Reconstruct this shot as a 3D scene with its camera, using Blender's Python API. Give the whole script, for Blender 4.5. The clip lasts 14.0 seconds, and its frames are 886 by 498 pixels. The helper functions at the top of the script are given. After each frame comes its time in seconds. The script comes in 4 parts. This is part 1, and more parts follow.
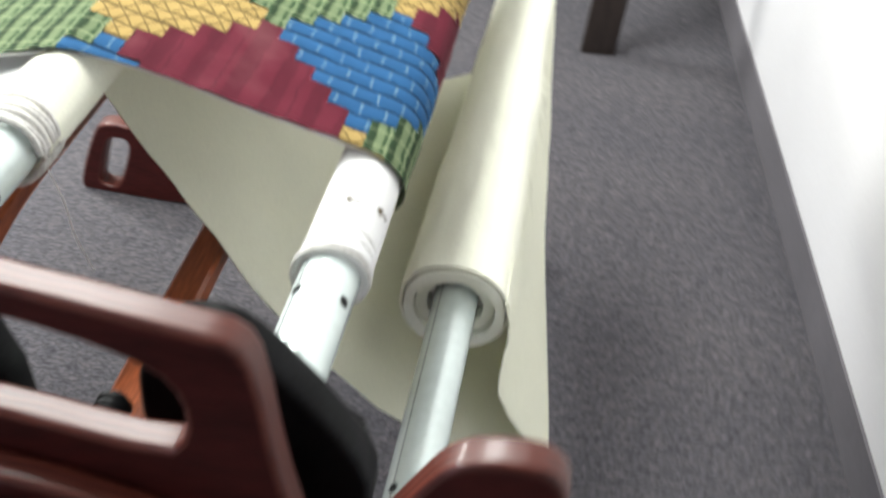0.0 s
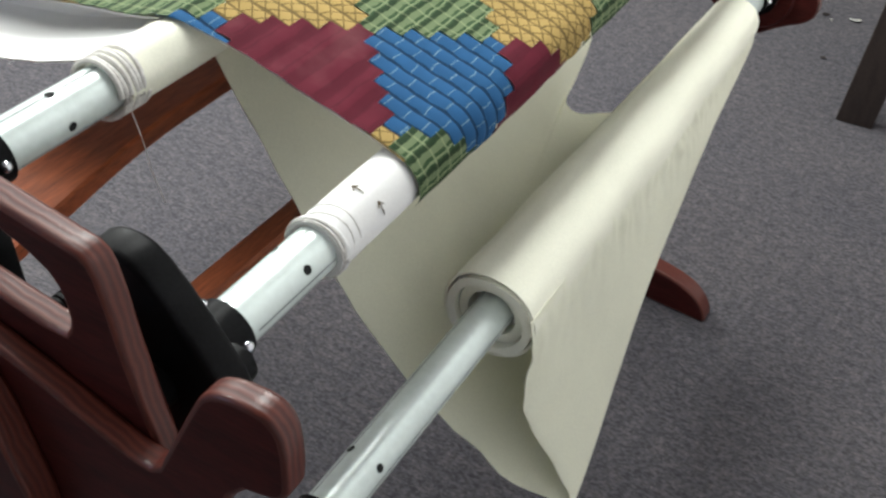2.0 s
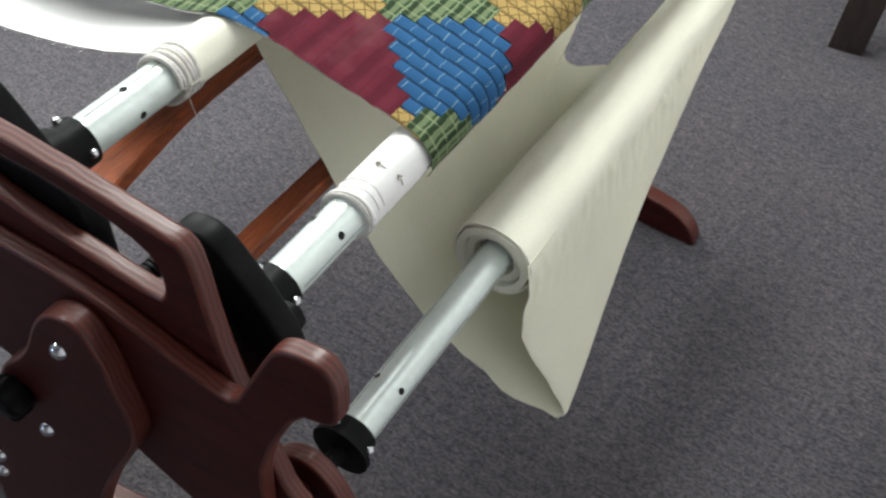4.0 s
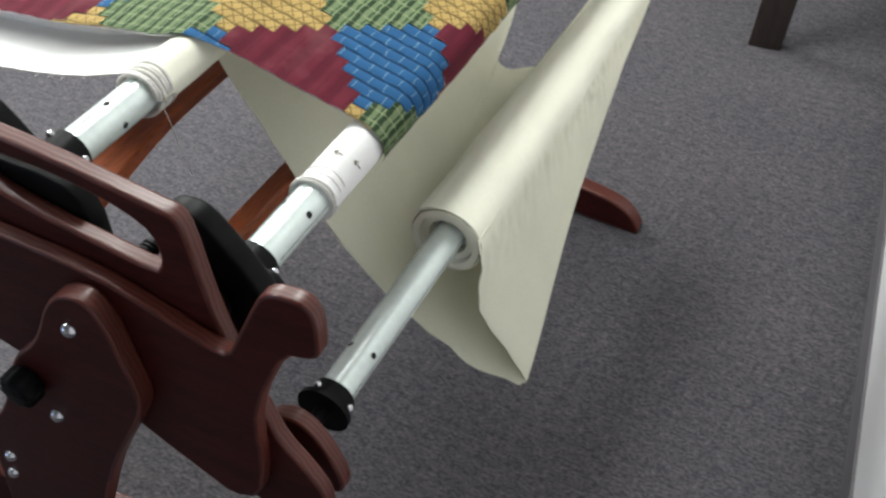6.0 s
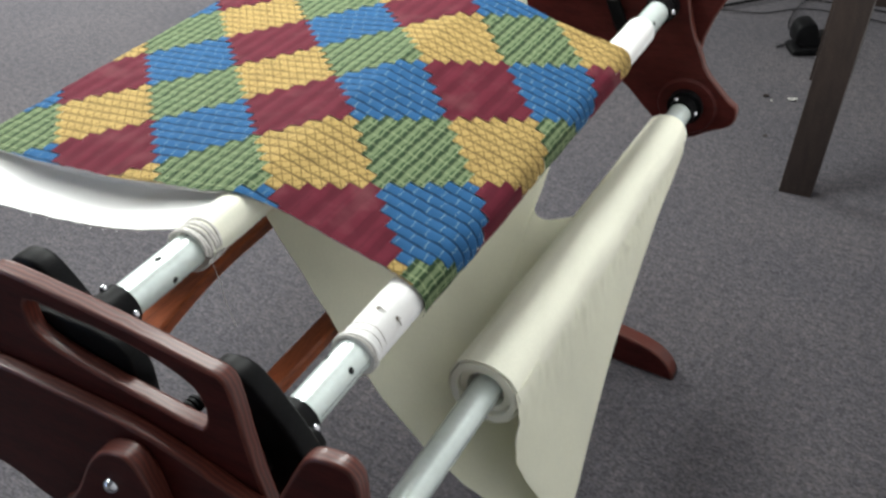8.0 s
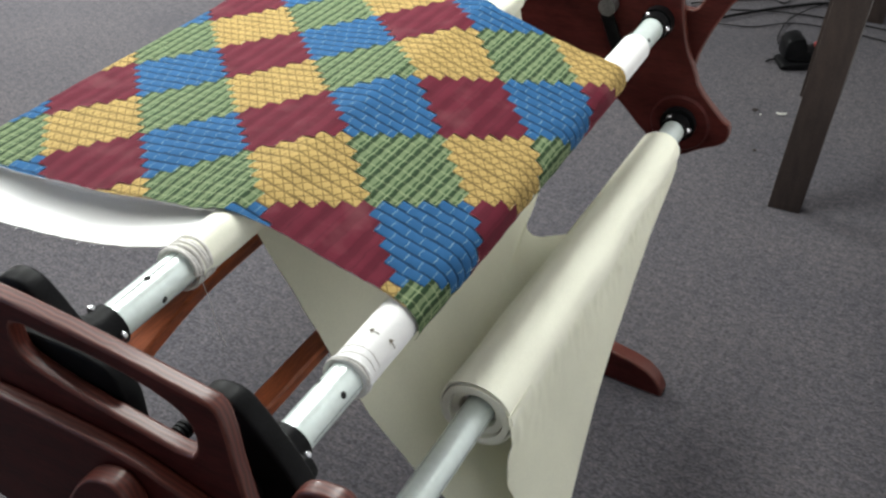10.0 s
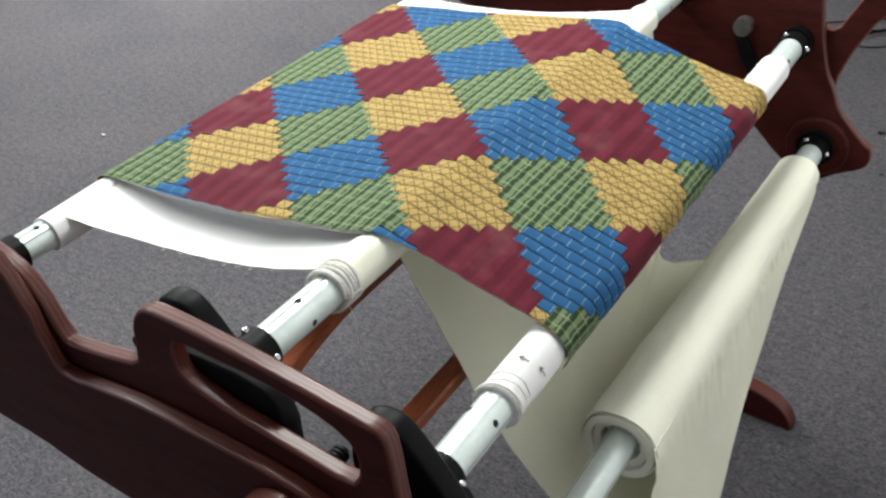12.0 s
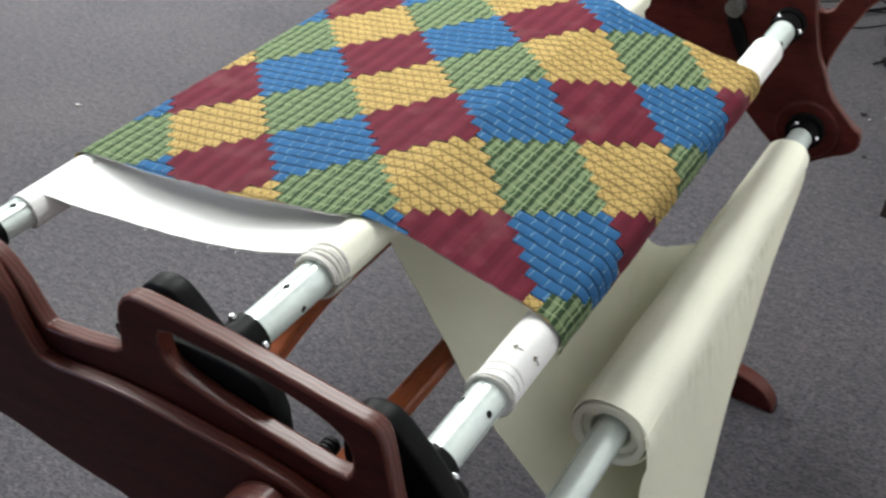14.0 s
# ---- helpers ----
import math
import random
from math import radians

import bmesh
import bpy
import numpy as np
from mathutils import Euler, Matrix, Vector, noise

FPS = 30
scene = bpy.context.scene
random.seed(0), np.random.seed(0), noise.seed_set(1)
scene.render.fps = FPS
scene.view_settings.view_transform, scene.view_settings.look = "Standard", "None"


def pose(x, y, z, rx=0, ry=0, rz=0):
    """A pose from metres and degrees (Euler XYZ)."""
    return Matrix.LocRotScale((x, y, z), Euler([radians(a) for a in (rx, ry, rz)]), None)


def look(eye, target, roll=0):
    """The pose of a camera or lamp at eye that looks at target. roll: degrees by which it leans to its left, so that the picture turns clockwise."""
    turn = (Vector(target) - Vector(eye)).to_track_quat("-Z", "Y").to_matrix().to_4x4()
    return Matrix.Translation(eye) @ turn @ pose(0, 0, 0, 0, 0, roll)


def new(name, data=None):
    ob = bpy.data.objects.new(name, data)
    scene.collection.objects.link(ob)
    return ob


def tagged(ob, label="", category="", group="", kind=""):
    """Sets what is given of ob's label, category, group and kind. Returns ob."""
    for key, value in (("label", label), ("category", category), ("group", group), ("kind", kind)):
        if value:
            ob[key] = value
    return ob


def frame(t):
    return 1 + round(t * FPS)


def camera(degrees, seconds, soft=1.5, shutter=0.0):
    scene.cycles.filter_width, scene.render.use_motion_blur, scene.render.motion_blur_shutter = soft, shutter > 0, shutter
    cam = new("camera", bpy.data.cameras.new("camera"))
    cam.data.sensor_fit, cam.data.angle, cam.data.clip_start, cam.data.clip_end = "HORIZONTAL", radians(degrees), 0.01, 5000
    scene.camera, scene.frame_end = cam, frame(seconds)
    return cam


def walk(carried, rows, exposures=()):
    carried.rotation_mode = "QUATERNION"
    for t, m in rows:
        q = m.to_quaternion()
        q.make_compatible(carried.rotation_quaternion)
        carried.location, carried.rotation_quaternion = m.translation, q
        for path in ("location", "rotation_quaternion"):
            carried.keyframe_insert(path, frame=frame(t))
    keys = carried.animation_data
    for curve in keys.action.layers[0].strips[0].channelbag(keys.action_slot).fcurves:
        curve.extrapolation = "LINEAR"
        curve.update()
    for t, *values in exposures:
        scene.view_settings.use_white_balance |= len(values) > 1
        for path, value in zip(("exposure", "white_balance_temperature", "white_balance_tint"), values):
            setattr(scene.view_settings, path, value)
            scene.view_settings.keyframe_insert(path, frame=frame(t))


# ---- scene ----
LENS = 48.2
PATH = [
    (0, (0.031, -0.078, 1.317), (-0.201, 1.422, 0.015), 1.3),
    (0.2, (0.068, -0.045, 1.328), (-0.271, 1.469, 0.066), 3.2),
    (0.5, (0.092, -0.035, 1.309), (-0.314, 1.495, 0.086), 4.4),
    (1, (0.183, -0.048, 1.336), (-0.484, 1.337, 0.057), 2.8),
    (1.5, (0.24, -0.051, 1.345), (-0.436, 1.291, 0.025), 3.9),
    (2, (0.28, -0.055, 1.364), (-0.512, 1.256, 0.079), 0.4),
    (2.5, (0.294, -0.054, 1.372), (-0.528, 1.205, 0.053), -0.9),
    (3, (0.304, -0.064, 1.388), (-0.525, 1.2, 0.078), -1.0),
    (3.2, (0.312, -0.073, 1.422), (-0.45, 1.142, 0.028), 0.6),
    (5.3, (0.363, -0.225, 1.553), (-0.326, 0.992, 0.123), -4.0),
    (5.5, (0.379, -0.234, 1.555), (-0.267, 1.032, 0.148), -2.5),
    (6, (0.408, -0.251, 1.561), (-0.297, 1.017, 0.184), -3.3),
    (6.5, (0.406, -0.255, 1.565), (-0.34, 1.036, 0.232), -3.3),
    (7, (0.41, -0.25, 1.578), (-0.334, 1.107, 0.311), -2.2),
    (7.5, (0.411, -0.252, 1.572), (-0.334, 1.121, 0.324), -2.2),
    (8, (0.395, -0.251, 1.595), (-0.431, 1.143, 0.423), -3.6),
    (8.5, (0.375, -0.24, 1.603), (-0.46, 1.166, 0.451), -2.7),
    (8.7, (0.375, -0.241, 1.605), (-0.42, 1.188, 0.453), -1.6),
    (10.8, (0.359, -0.231, 1.593), (-0.467, 1.168, 0.426), -3.3),
    (11, (0.346, -0.242, 1.58), (-0.531, 1.138, 0.428), -3.9),
    (11.5, (0.304, -0.262, 1.589), (-0.665, 1.069, 0.453), -4.5),
    (12, (0.302, -0.253, 1.595), (-0.664, 1.094, 0.476), -5.1),
    (12.5, (0.297, -0.256, 1.59), (-0.676, 1.084, 0.469), -5.2),
    (13, (0.295, -0.254, 1.591), (-0.684, 1.07, 0.456), -5.6),
    (13.5, (0.292, -0.25, 1.588), (-0.691, 1.068, 0.45), -5.7),
    (14, (0.268, -0.238, 1.593), (-0.64, 1.108, 0.425), -3.5),
]
cam = camera(LENS, 14.0, soft=2.5, shutter=0.5)
walk(cam, [(t, look(eye, target, roll)) for t, eye, target, roll in PATH],
     [(0.0, 0.58), (0.5, 0.28), (1.0, 0.10), (3.0, 0.06), (5.5, 0.06), (7.0, 0.12), (8.0, -0.02), (9.0, -0.05), (14.0, -0.06)])

# ---------------------------------------------------------------- light
world = bpy.data.worlds.new("room_air")
scene.world = world
world.use_nodes = True
world.node_tree.nodes["Background"].inputs[0].default_value = (0.75, 0.8, 0.9, 1)
world.node_tree.nodes["Background"].inputs[1].default_value = 0.15


def area_lamp(name, x, y, z, w, h, watts, colour, target=None):
    data = bpy.data.lights.new(name, "AREA")
    data.shape, data.size, data.size_y, data.energy, data.color = "RECTANGLE", w, h, watts, colour
    ob = new(name, data)
    ob.matrix_world = look((x, y, z), target or (x, y + 0.001, 0))
    return ob


# unseen ceiling panels; the third is added to brighten the far-left carpet
LAMPS = [(-0.70, 1.55, 50.0), (-2.1, 0.35, 46.0), (-3.6, 3.2, 205.0)]
for lx, ly, watts in LAMPS:
    area_lamp("ceiling_lamp_light", lx, ly, 2.585, 0.58, 1.16, watts, (0.97, 1.0, 0.97))

# daylight through the window behind the camera
area_lamp("window_daylight", -3.4, -2.56, 1.55, 1.46, 1.06, 13.0, (0.40, 0.60, 1.0), (-0.6, 0.6, 0.8))

# ---------------------------------------------------------------- materials


def material(name, base, rough=0.6, metal=0.0, vary=0.12, scale=40.0, fine=300.0, bump=0.1, stretch=(1, 1, 1), coat=0.0, base2=None, sheen=0.0, bump_dist=0.002, gloss=0.5, through_light=0.0):
    m = bpy.data.materials.new(name)
    m.use_nodes = True
    nt = m.node_tree
    b = nt.nodes["Principled BSDF"]
    n = nt.nodes.new
    tc, mp = n("ShaderNodeTexCoord"), n("ShaderNodeMapping")
    mp.inputs["Scale"].default_value = stretch
    nt.links.new(tc.outputs["Object"], mp.inputs[0])
    a, f = n("ShaderNodeTexNoise"), n("ShaderNodeTexNoise")
    a.inputs["Scale"].default_value, f.inputs["Scale"].default_value = scale, fine
    a.inputs["Detail"].default_value, f.inputs["Detail"].default_value = 4, 3
    for t in (a, f):
        nt.links.new(mp.outputs[0], t.inputs["Vector"])
    mix = n("ShaderNodeMix")
    mix.inputs[0].default_value = 0.5
    nt.links.new(a.outputs[0], mix.inputs[2])
    nt.links.new(f.outputs[0], mix.inputs[3])
    ramp = n("ShaderNodeValToRGB")
    lo = base2 or tuple(c * (1 - 2 * vary) for c in base)
    hi = tuple(min(1, c * (1 + 2 * vary)) for c in base)
    ramp.color_ramp.elements[0].position, ramp.color_ramp.elements[1].position = 0.36, 0.64
    ramp.color_ramp.elements[0].color, ramp.color_ramp.elements[1].color = (*lo, 1), (*hi, 1)
    nt.links.new(mix.outputs[0], ramp.inputs[0])
    nt.links.new(ramp.outputs[0], b.inputs["Base Color"])
    b.inputs["Roughness"].default_value, b.inputs["Metallic"].default_value = rough, metal
    b.inputs["Coat Weight"].default_value, b.inputs["Coat Roughness"].default_value = coat, 0.15
    b.inputs["Sheen Weight"].default_value = sheen
    b.inputs["Specular IOR Level"].default_value = gloss
    if through_light:
        tl, ms = n("ShaderNodeBsdfTranslucent"), n("ShaderNodeMixShader")
        ms.inputs[0].default_value = through_light
        nt.links.new(ramp.outputs[0], tl.inputs[0])
        nt.links.new(b.outputs[0], ms.inputs[1])
        nt.links.new(tl.outputs[0], ms.inputs[2])
        nt.links.new(ms.outputs[0], nt.nodes["Material Output"].inputs[0])
    if bump:
        bp = n("ShaderNodeBump")
        bp.inputs["Strength"].default_value, bp.inputs["Distance"].default_value = bump, bump_dist
        nt.links.new(mix.outputs[0], bp.inputs["Height"])
        nt.links.new(bp.outputs[0], b.inputs["Normal"])
    m.diffuse_color = (*base, 1)
    return m


def carpet_material(name, base):
    """Loop pile in short rows, with lighter and darker yarn flecks and broad worn patches."""
    m = bpy.data.materials.new(name)
    m.use_nodes = True
    nt, n = m.node_tree, m.node_tree.nodes.new
    b = nt.nodes["Principled BSDF"]
    tc = n("ShaderNodeTexCoord")

    def speckle(stretch, scale, detail):
        mp, t = n("ShaderNodeMapping"), n("ShaderNodeTexNoise")
        mp.inputs["Scale"].default_value = stretch
        mp.inputs["Rotation"].default_value = (0, 0, radians(4))
        t.inputs["Scale"].default_value, t.inputs["Detail"].default_value = scale, detail
        nt.links.new(tc.outputs["Object"], mp.inputs[0])
        nt.links.new(mp.outputs[0], t.inputs["Vector"])
        return t.outputs[0]

    def ramp(fac, stops):
        r = n("ShaderNodeValToRGB")
        while len(r.color_ramp.elements) < len(stops):
            r.color_ramp.elements.new(0.5)
        for e, (p, c) in zip(r.color_ramp.elements, stops):
            e.position, e.color = p, (*c, 1)
        nt.links.new(fac, r.inputs[0])
        return r.outputs[0]

    def mixed(kind, fac, a, c):
        k = n("ShaderNodeMix")
        k.data_type, k.blend_type = "RGBA", kind
        k.inputs[0].default_value = fac
        nt.links.new(a, k.inputs[6])
        nt.links.new(c, k.inputs[7])
        return k.outputs[2]

    rows = speckle((0.6, 1.0, 1.0), 170, 3)
    flecks = speckle((0.7, 1.0, 1.0), 330, 2)
    blotchy = speckle((0.7, 1.0, 1.0), 2.2, 4)
    tufts = speckle((0.55, 1.0, 1.0), 62, 4)
    yarn = ramp(rows, [(0.33, [c * 0.62 for c in base]), (0.5, base), (0.68, [c * 1.45 for c in base])])
    fleck = ramp(flecks, [(0.34, (0.68, 0.68, 0.72)), (0.5, (1, 1, 1)), (0.63, (1.0, 1.0, 1.0)), (0.72, (1.9, 1.75, 1.6))])
    wear = ramp(blotchy, [(0.3, (0.86, 0.87, 0.90)), (0.7, (1.12, 1.10, 1.08))])
    tuft = ramp(tufts, [(0.34, (0.80, 0.80, 0.83)), (0.5, (1, 1, 1)), (0.66, (1.22, 1.19, 1.15))])
    nt.links.new(mixed("MULTIPLY", 1.0, mixed("MULTIPLY", 1.0, mixed("MULTIPLY", 1.0, yarn, fleck), wear), tuft), b.inputs["Base Color"])
    b.inputs["Roughness"].default_value, b.inputs["Specular IOR Level"].default_value = 0.95, 0.2
    b.inputs["Sheen Weight"].default_value = 0.05
    bp = n("ShaderNodeBump")
    bp.inputs["Strength"].default_value, bp.inputs["Distance"].default_value = 0.18, 0.002
    nt.links.new(rows, bp.inputs["Height"])
    nt.links.new(bp.outputs[0], b.inputs["Normal"])
    m.diffuse_color = (*base, 1)
    return m


def ply_material(name, dark, light, pitch):
    """Lacquered plywood edge: thin plies stacked through the board's thickness, their light stripes also painting edge
    glints.
    """
    m = material(name, light, 0.44, vary=0.1, scale=14, fine=90, bump=0, coat=0.15, gloss=0.42)
    nt, n = m.node_tree, m.node_tree.nodes.new
    b = nt.nodes["Principled BSDF"]
    tc, sep, wob, ply = n("ShaderNodeTexCoord"), n("ShaderNodeSeparateXYZ"), n("ShaderNodeTexNoise"), n("ShaderNodeMath")
    wob.inputs["Scale"].default_value, wob.inputs["Detail"].default_value = 22, 4
    nt.links.new(tc.outputs["Object"], sep.inputs[0])
    nt.links.new(tc.outputs["Object"], wob.inputs["Vector"])
    turn, add = n("ShaderNodeMath"), n("ShaderNodeMath")
    turn.operation, turn.inputs[1].default_value = "MULTIPLY", 2 * math.pi / pitch
    add.operation, ply.operation = "MULTIPLY_ADD", "SINE"
    add.inputs[1].default_value = 14.0
    nt.links.new(sep.outputs[1], turn.inputs[0])
    nt.links.new(wob.outputs[0], add.inputs[0])
    nt.links.new(turn.outputs[0], add.inputs[2])
    nt.links.new(add.outputs[0], ply.inputs[0])
    r = n("ShaderNodeValToRGB")
    r.color_ramp.elements[0].position, r.color_ramp.elements[1].position = 0.15, 0.9
    r.color_ramp.elements[0].color, r.color_ramp.elements[1].color = (*dark, 1), (*light, 1)
    half = n("ShaderNodeMath")
    half.operation, half.inputs[1].default_value, half.inputs[2].default_value = "MULTIPLY_ADD", 0.5, 0.5
    nt.links.new(ply.outputs[0], half.inputs[0])
    nt.links.new(half.outputs[0], r.inputs[0])
    nt.links.new(r.outputs[0], b.inputs["Base Color"])
    bp = n("ShaderNodeBump")
    bp.inputs["Strength"].default_value, bp.inputs["Distance"].default_value = 0.2, 0.0006
    nt.links.new(half.outputs[0], bp.inputs["Height"])
    nt.links.new(bp.outputs[0], b.inputs["Normal"])
    return m


M_CARPET = carpet_material("grey_carpet", (0.0805, 0.0758, 0.0828))
M_WALL = material("white_wall_paint", (0.77, 0.75, 0.755), 0.45, vary=0.02, scale=3, fine=160, bump=0.08)
# unseen walls and ceiling: darkened so less light bounces back on the frame
M_WALL_DULL = material("dim_unseen_wall", (0.30, 0.295, 0.29), 0.6, vary=0.03, scale=3, fine=160, bump=0.08)
M_CEIL = material("ceiling_tile", (0.5, 0.5, 0.49), 0.9, vary=0.03, scale=20, fine=200, bump=0.1)
M_BASE = material("grey_vinyl_skirting", (0.13, 0.12, 0.13), 0.5, vary=0.06, scale=6, fine=80, bump=0.02)
M_WOOD = material("mahogany_stained_wood", (0.052, 0.0088, 0.0072), 0.5, vary=0.18, scale=9, fine=60, bump=0.12, stretch=(1, 6, 6), gloss=0.16)
M_EDGE = ply_material("mahogany_ply_edge_glints", (0.066, 0.013, 0.0085), (0.115, 0.025, 0.015), 0.0052)
M_RAIL = material("reddish_rail_wood", (0.34, 0.085, 0.027), 0.42, vary=0.2, scale=8, fine=60, bump=0.1, stretch=(6, 0.7, 6), coat=0.2)
M_ALU = material("white_enamelled_tube", (0.74, 0.82, 0.79), 0.26, metal=0.3, vary=0.03, scale=20, fine=120, bump=0.02)
M_BLACK = material("black_plastic", (0.0055, 0.0055, 0.006), 0.45, vary=0.25, scale=40, fine=400, bump=0.05, gloss=0.09)
M_RED = material("red_plastic", (0.25, 0.02, 0.02), 0.4, bump=0)
M_GROOVE = material("dull_groove", (0.16, 0.17, 0.17), 0.6, vary=0.2, bump=0)
M_GREY = material("dull_grey_metal", (0.11, 0.105, 0.105), 0.4, metal=0.5, vary=0.15, bump=0.05)
M_HOLE = material("dark_hole", (0.006, 0.006, 0.006), 0.9, vary=0.1, bump=0)
M_STEEL = material("bright_steel", (0.75, 0.76, 0.8), 0.18, metal=1.0, vary=0.03, bump=0)
M_MUSLIN = material("cream_muslin", (0.90, 0.892, 0.745), 0.9, vary=0.03, scale=7, fine=500, bump=0.12, sheen=0.1)
M_SHEET = material("cream_muslin_sheet", (0.90, 0.895, 0.745), 0.9, vary=0.03, scale=7, fine=500, bump=0.12, gloss=0.2, through_light=0.22)
M_WHITE = material("white_cotton", (0.82, 0.815, 0.80), 0.9, vary=0.02, scale=10, fine=500, bump=0.12)
M_STRING = material("grey_white_string", (0.70, 0.68, 0.64), 0.9, vary=0.1, scale=200, fine=800, bump=0.2)
M_INK = material("brown_ink", (0.10, 0.07, 0.03), 0.8, vary=0.2, bump=0)
M_LEG = material("dark_brown_table_leg", (0.032, 0.0215, 0.0175), 0.55, vary=0.2, scale=12, fine=100, bump=0.08, stretch=(5, 5, 1))
M_PAPER = material("scrap_paper", (0.75, 0.74, 0.7), 0.8, vary=0.05, bump=0.1)
M_LAMP = bpy.data.materials.new("lamp_diffuser")
M_LAMP.use_nodes = True
M_LAMP.node_tree.nodes["Principled BSDF"].inputs["Emission Color"].default_value = (0.93, 1, 0.97, 1)
M_LAMP.node_tree.nodes["Principled BSDF"].inputs["Emission Strength"].default_value = 4.0

M_DAY = bpy.data.materials.new("daylight")
M_DAY.use_nodes = True
M_DAY.node_tree.nodes["Principled BSDF"].inputs["Emission Color"].default_value = (0.42, 0.62, 1, 1)
M_DAY.node_tree.nodes["Principled BSDF"].inputs["Emission Strength"].default_value = 2.5


def cloth_material(name, base, line, kind):
    """Woven patch with a printed line pattern that follows the patch grid, row shadows painted in; u and y are the
    mesh's UV in metres.
    """
    m = bpy.data.materials.new(name)
    m.use_nodes = True
    nt, n = m.node_tree, m.node_tree.nodes.new
    b = nt.nodes["Principled BSDF"]
    b.inputs["Roughness"].default_value = 0.85
    b.inputs["Specular IOR Level"].default_value = 0.15
    uv = n("ShaderNodeUVMap")
    uv.uv_map = "UVMap"
    sep = n("ShaderNodeSeparateXYZ")
    nt.links.new(uv.outputs[0], sep.inputs[0])

    def math_node(op, a, b2=None):
        k = n("ShaderNodeMath")
        k.operation = op
        for i, v in enumerate((a, b2)):
            if v is None:
                continue
            if isinstance(v, (int, float)):
                k.inputs[i].default_value = v
            else:
                nt.links.new(v, k.inputs[i])
        return k.outputs[0]

    def lines(coord, pitch, width, shift=0.0):
        fr = math_node("FRACT", math_node("ADD", math_node("DIVIDE", coord, pitch), shift))
        return math_node("LESS_THAN", math_node("ABSOLUTE", math_node("SUBTRACT", fr, 0.5)), width / 2)

    wob = n("ShaderNodeTexNoise")
    wob.inputs["Scale"].default_value = 60
    nt.links.new(uv.outputs[0], wob.inputs["Vector"])
    wv = math_node("MULTIPLY", math_node("SUBTRACT", wob.outputs[0], 0.5), 0.006)
    u, v = math_node("ADD", sep.outputs[0], wv), math_node("ADD", sep.outputs[1], wv)
    row = math_node("FLOOR", math_node("DIVIDE", v, CELL_Y))
    # dark seam between rows, widened to paint in the shadow each row casts
    seam_shade = math_node("MULTIPLY", lines(v, CELL_Y, 0.2, 0.5), 0.9)
    if kind == "net":
        s = math_node("ADD", u, math_node("MULTIPLY", v, 0.8))
        mask = math_node("MAXIMUM", math_node("MULTIPLY", lines(s, 0.0155, 0.13), 1.0), seam_shade)
        d = math_node("SUBTRACT", u, math_node("MULTIPLY", v, 0.8))
        mask = math_node("MAXIMUM", mask, math_node("MULTIPLY", lines(d, 0.0155, 0.12), 0.95))
    elif kind == "plaid":
        wide = math_node("MULTIPLY", lines(u, 0.0189, 0.34), 0.55)
        mask = math_node("MAXIMUM", wide, math_node("MULTIPLY", lines(u, 0.0189, 0.10, 0.4), 0.9))
        mask = math_node("MAXIMUM", mask, math_node("MULTIPLY", lines(v, CELL_Y, 0.12), 0.9))
    elif kind == "dash":
        stagger = math_node("ADD", u, math_node("MULTIPLY", row, 0.0107))
        mask = math_node("MULTIPLY", lines(stagger, 0.0205, 0.036), lines(v, CELL_Y, 0.75))
    else:
        mask = math_node("MAXIMUM", math_node("MULTIPLY", lines(u, 0.03, 0.4), 0.5), math_node("MULTIPLY", lines(u, 0.0189, 0.08, 0.3), 0.7))
    big = n("ShaderNodeTexNoise")
    big.inputs["Scale"].default_value = 25
    big.inputs["Detail"].default_value = 5
    nt.links.new(uv.outputs[0], big.inputs["Vector"])
    tone = n("ShaderNodeMix")
    tone.data_type = "RGBA"
    tone.inputs[6].default_value = (*[c * 0.72 for c in base], 1)
    tone.inputs[7].default_value = (*[min(1, c * 1.25) for c in base], 1)
    nt.links.new(big.outputs[0], tone.inputs[0])
    col = n("ShaderNodeMix")
    col.data_type = "RGBA"
    nt.links.new(math_node("MULTIPLY", mask, 0.75), col.inputs[0])
    nt.links.new(tone.outputs[2], col.inputs[6])
    col.inputs[7].default_value = (*line, 1)
    nt.links.new(col.outputs[2], b.inputs["Base Color"])
    if kind == "band":
        # lighter patches paint the maroon cloth's sheen into its colour
        sheen_noise, sheen_ramp, blotchy = n("ShaderNodeTexNoise"), n("ShaderNodeValToRGB"), n("ShaderNodeMix")
        sheen_noise.inputs["Scale"].default_value, sheen_noise.inputs["Detail"].default_value = 13, 6
        nt.links.new(uv.outputs[0], sheen_noise.inputs["Vector"])
        sheen_ramp.color_ramp.elements[0].position, sheen_ramp.color_ramp.elements[1].position = 0.54, 0.78
        sheen_ramp.color_ramp.elements[0].color, sheen_ramp.color_ramp.elements[1].color = (0, 0, 0, 1), (0.42, 0.42, 0.42, 1)
        nt.links.new(sheen_noise.outputs[0], sheen_ramp.inputs[0])
        blotchy.data_type = "RGBA"
        nt.links.new(sheen_ramp.outputs[0], blotchy.inputs[0])
        nt.links.new(col.outputs[2], blotchy.inputs[6])
        blotchy.inputs[7].default_value = (0.21, 0.085, 0.09, 1)
        nt.links.new(blotchy.outputs[2], b.inputs["Base Color"])
    weave = n("ShaderNodeTexNoise")
    weave.inputs["Scale"].default_value = 900
    nt.links.new(uv.outputs[0], weave.inputs["Vector"])
    if kind in ("dash", "plaid"):
        dark = n("ShaderNodeMix")
        dark.data_type = "RGBA"
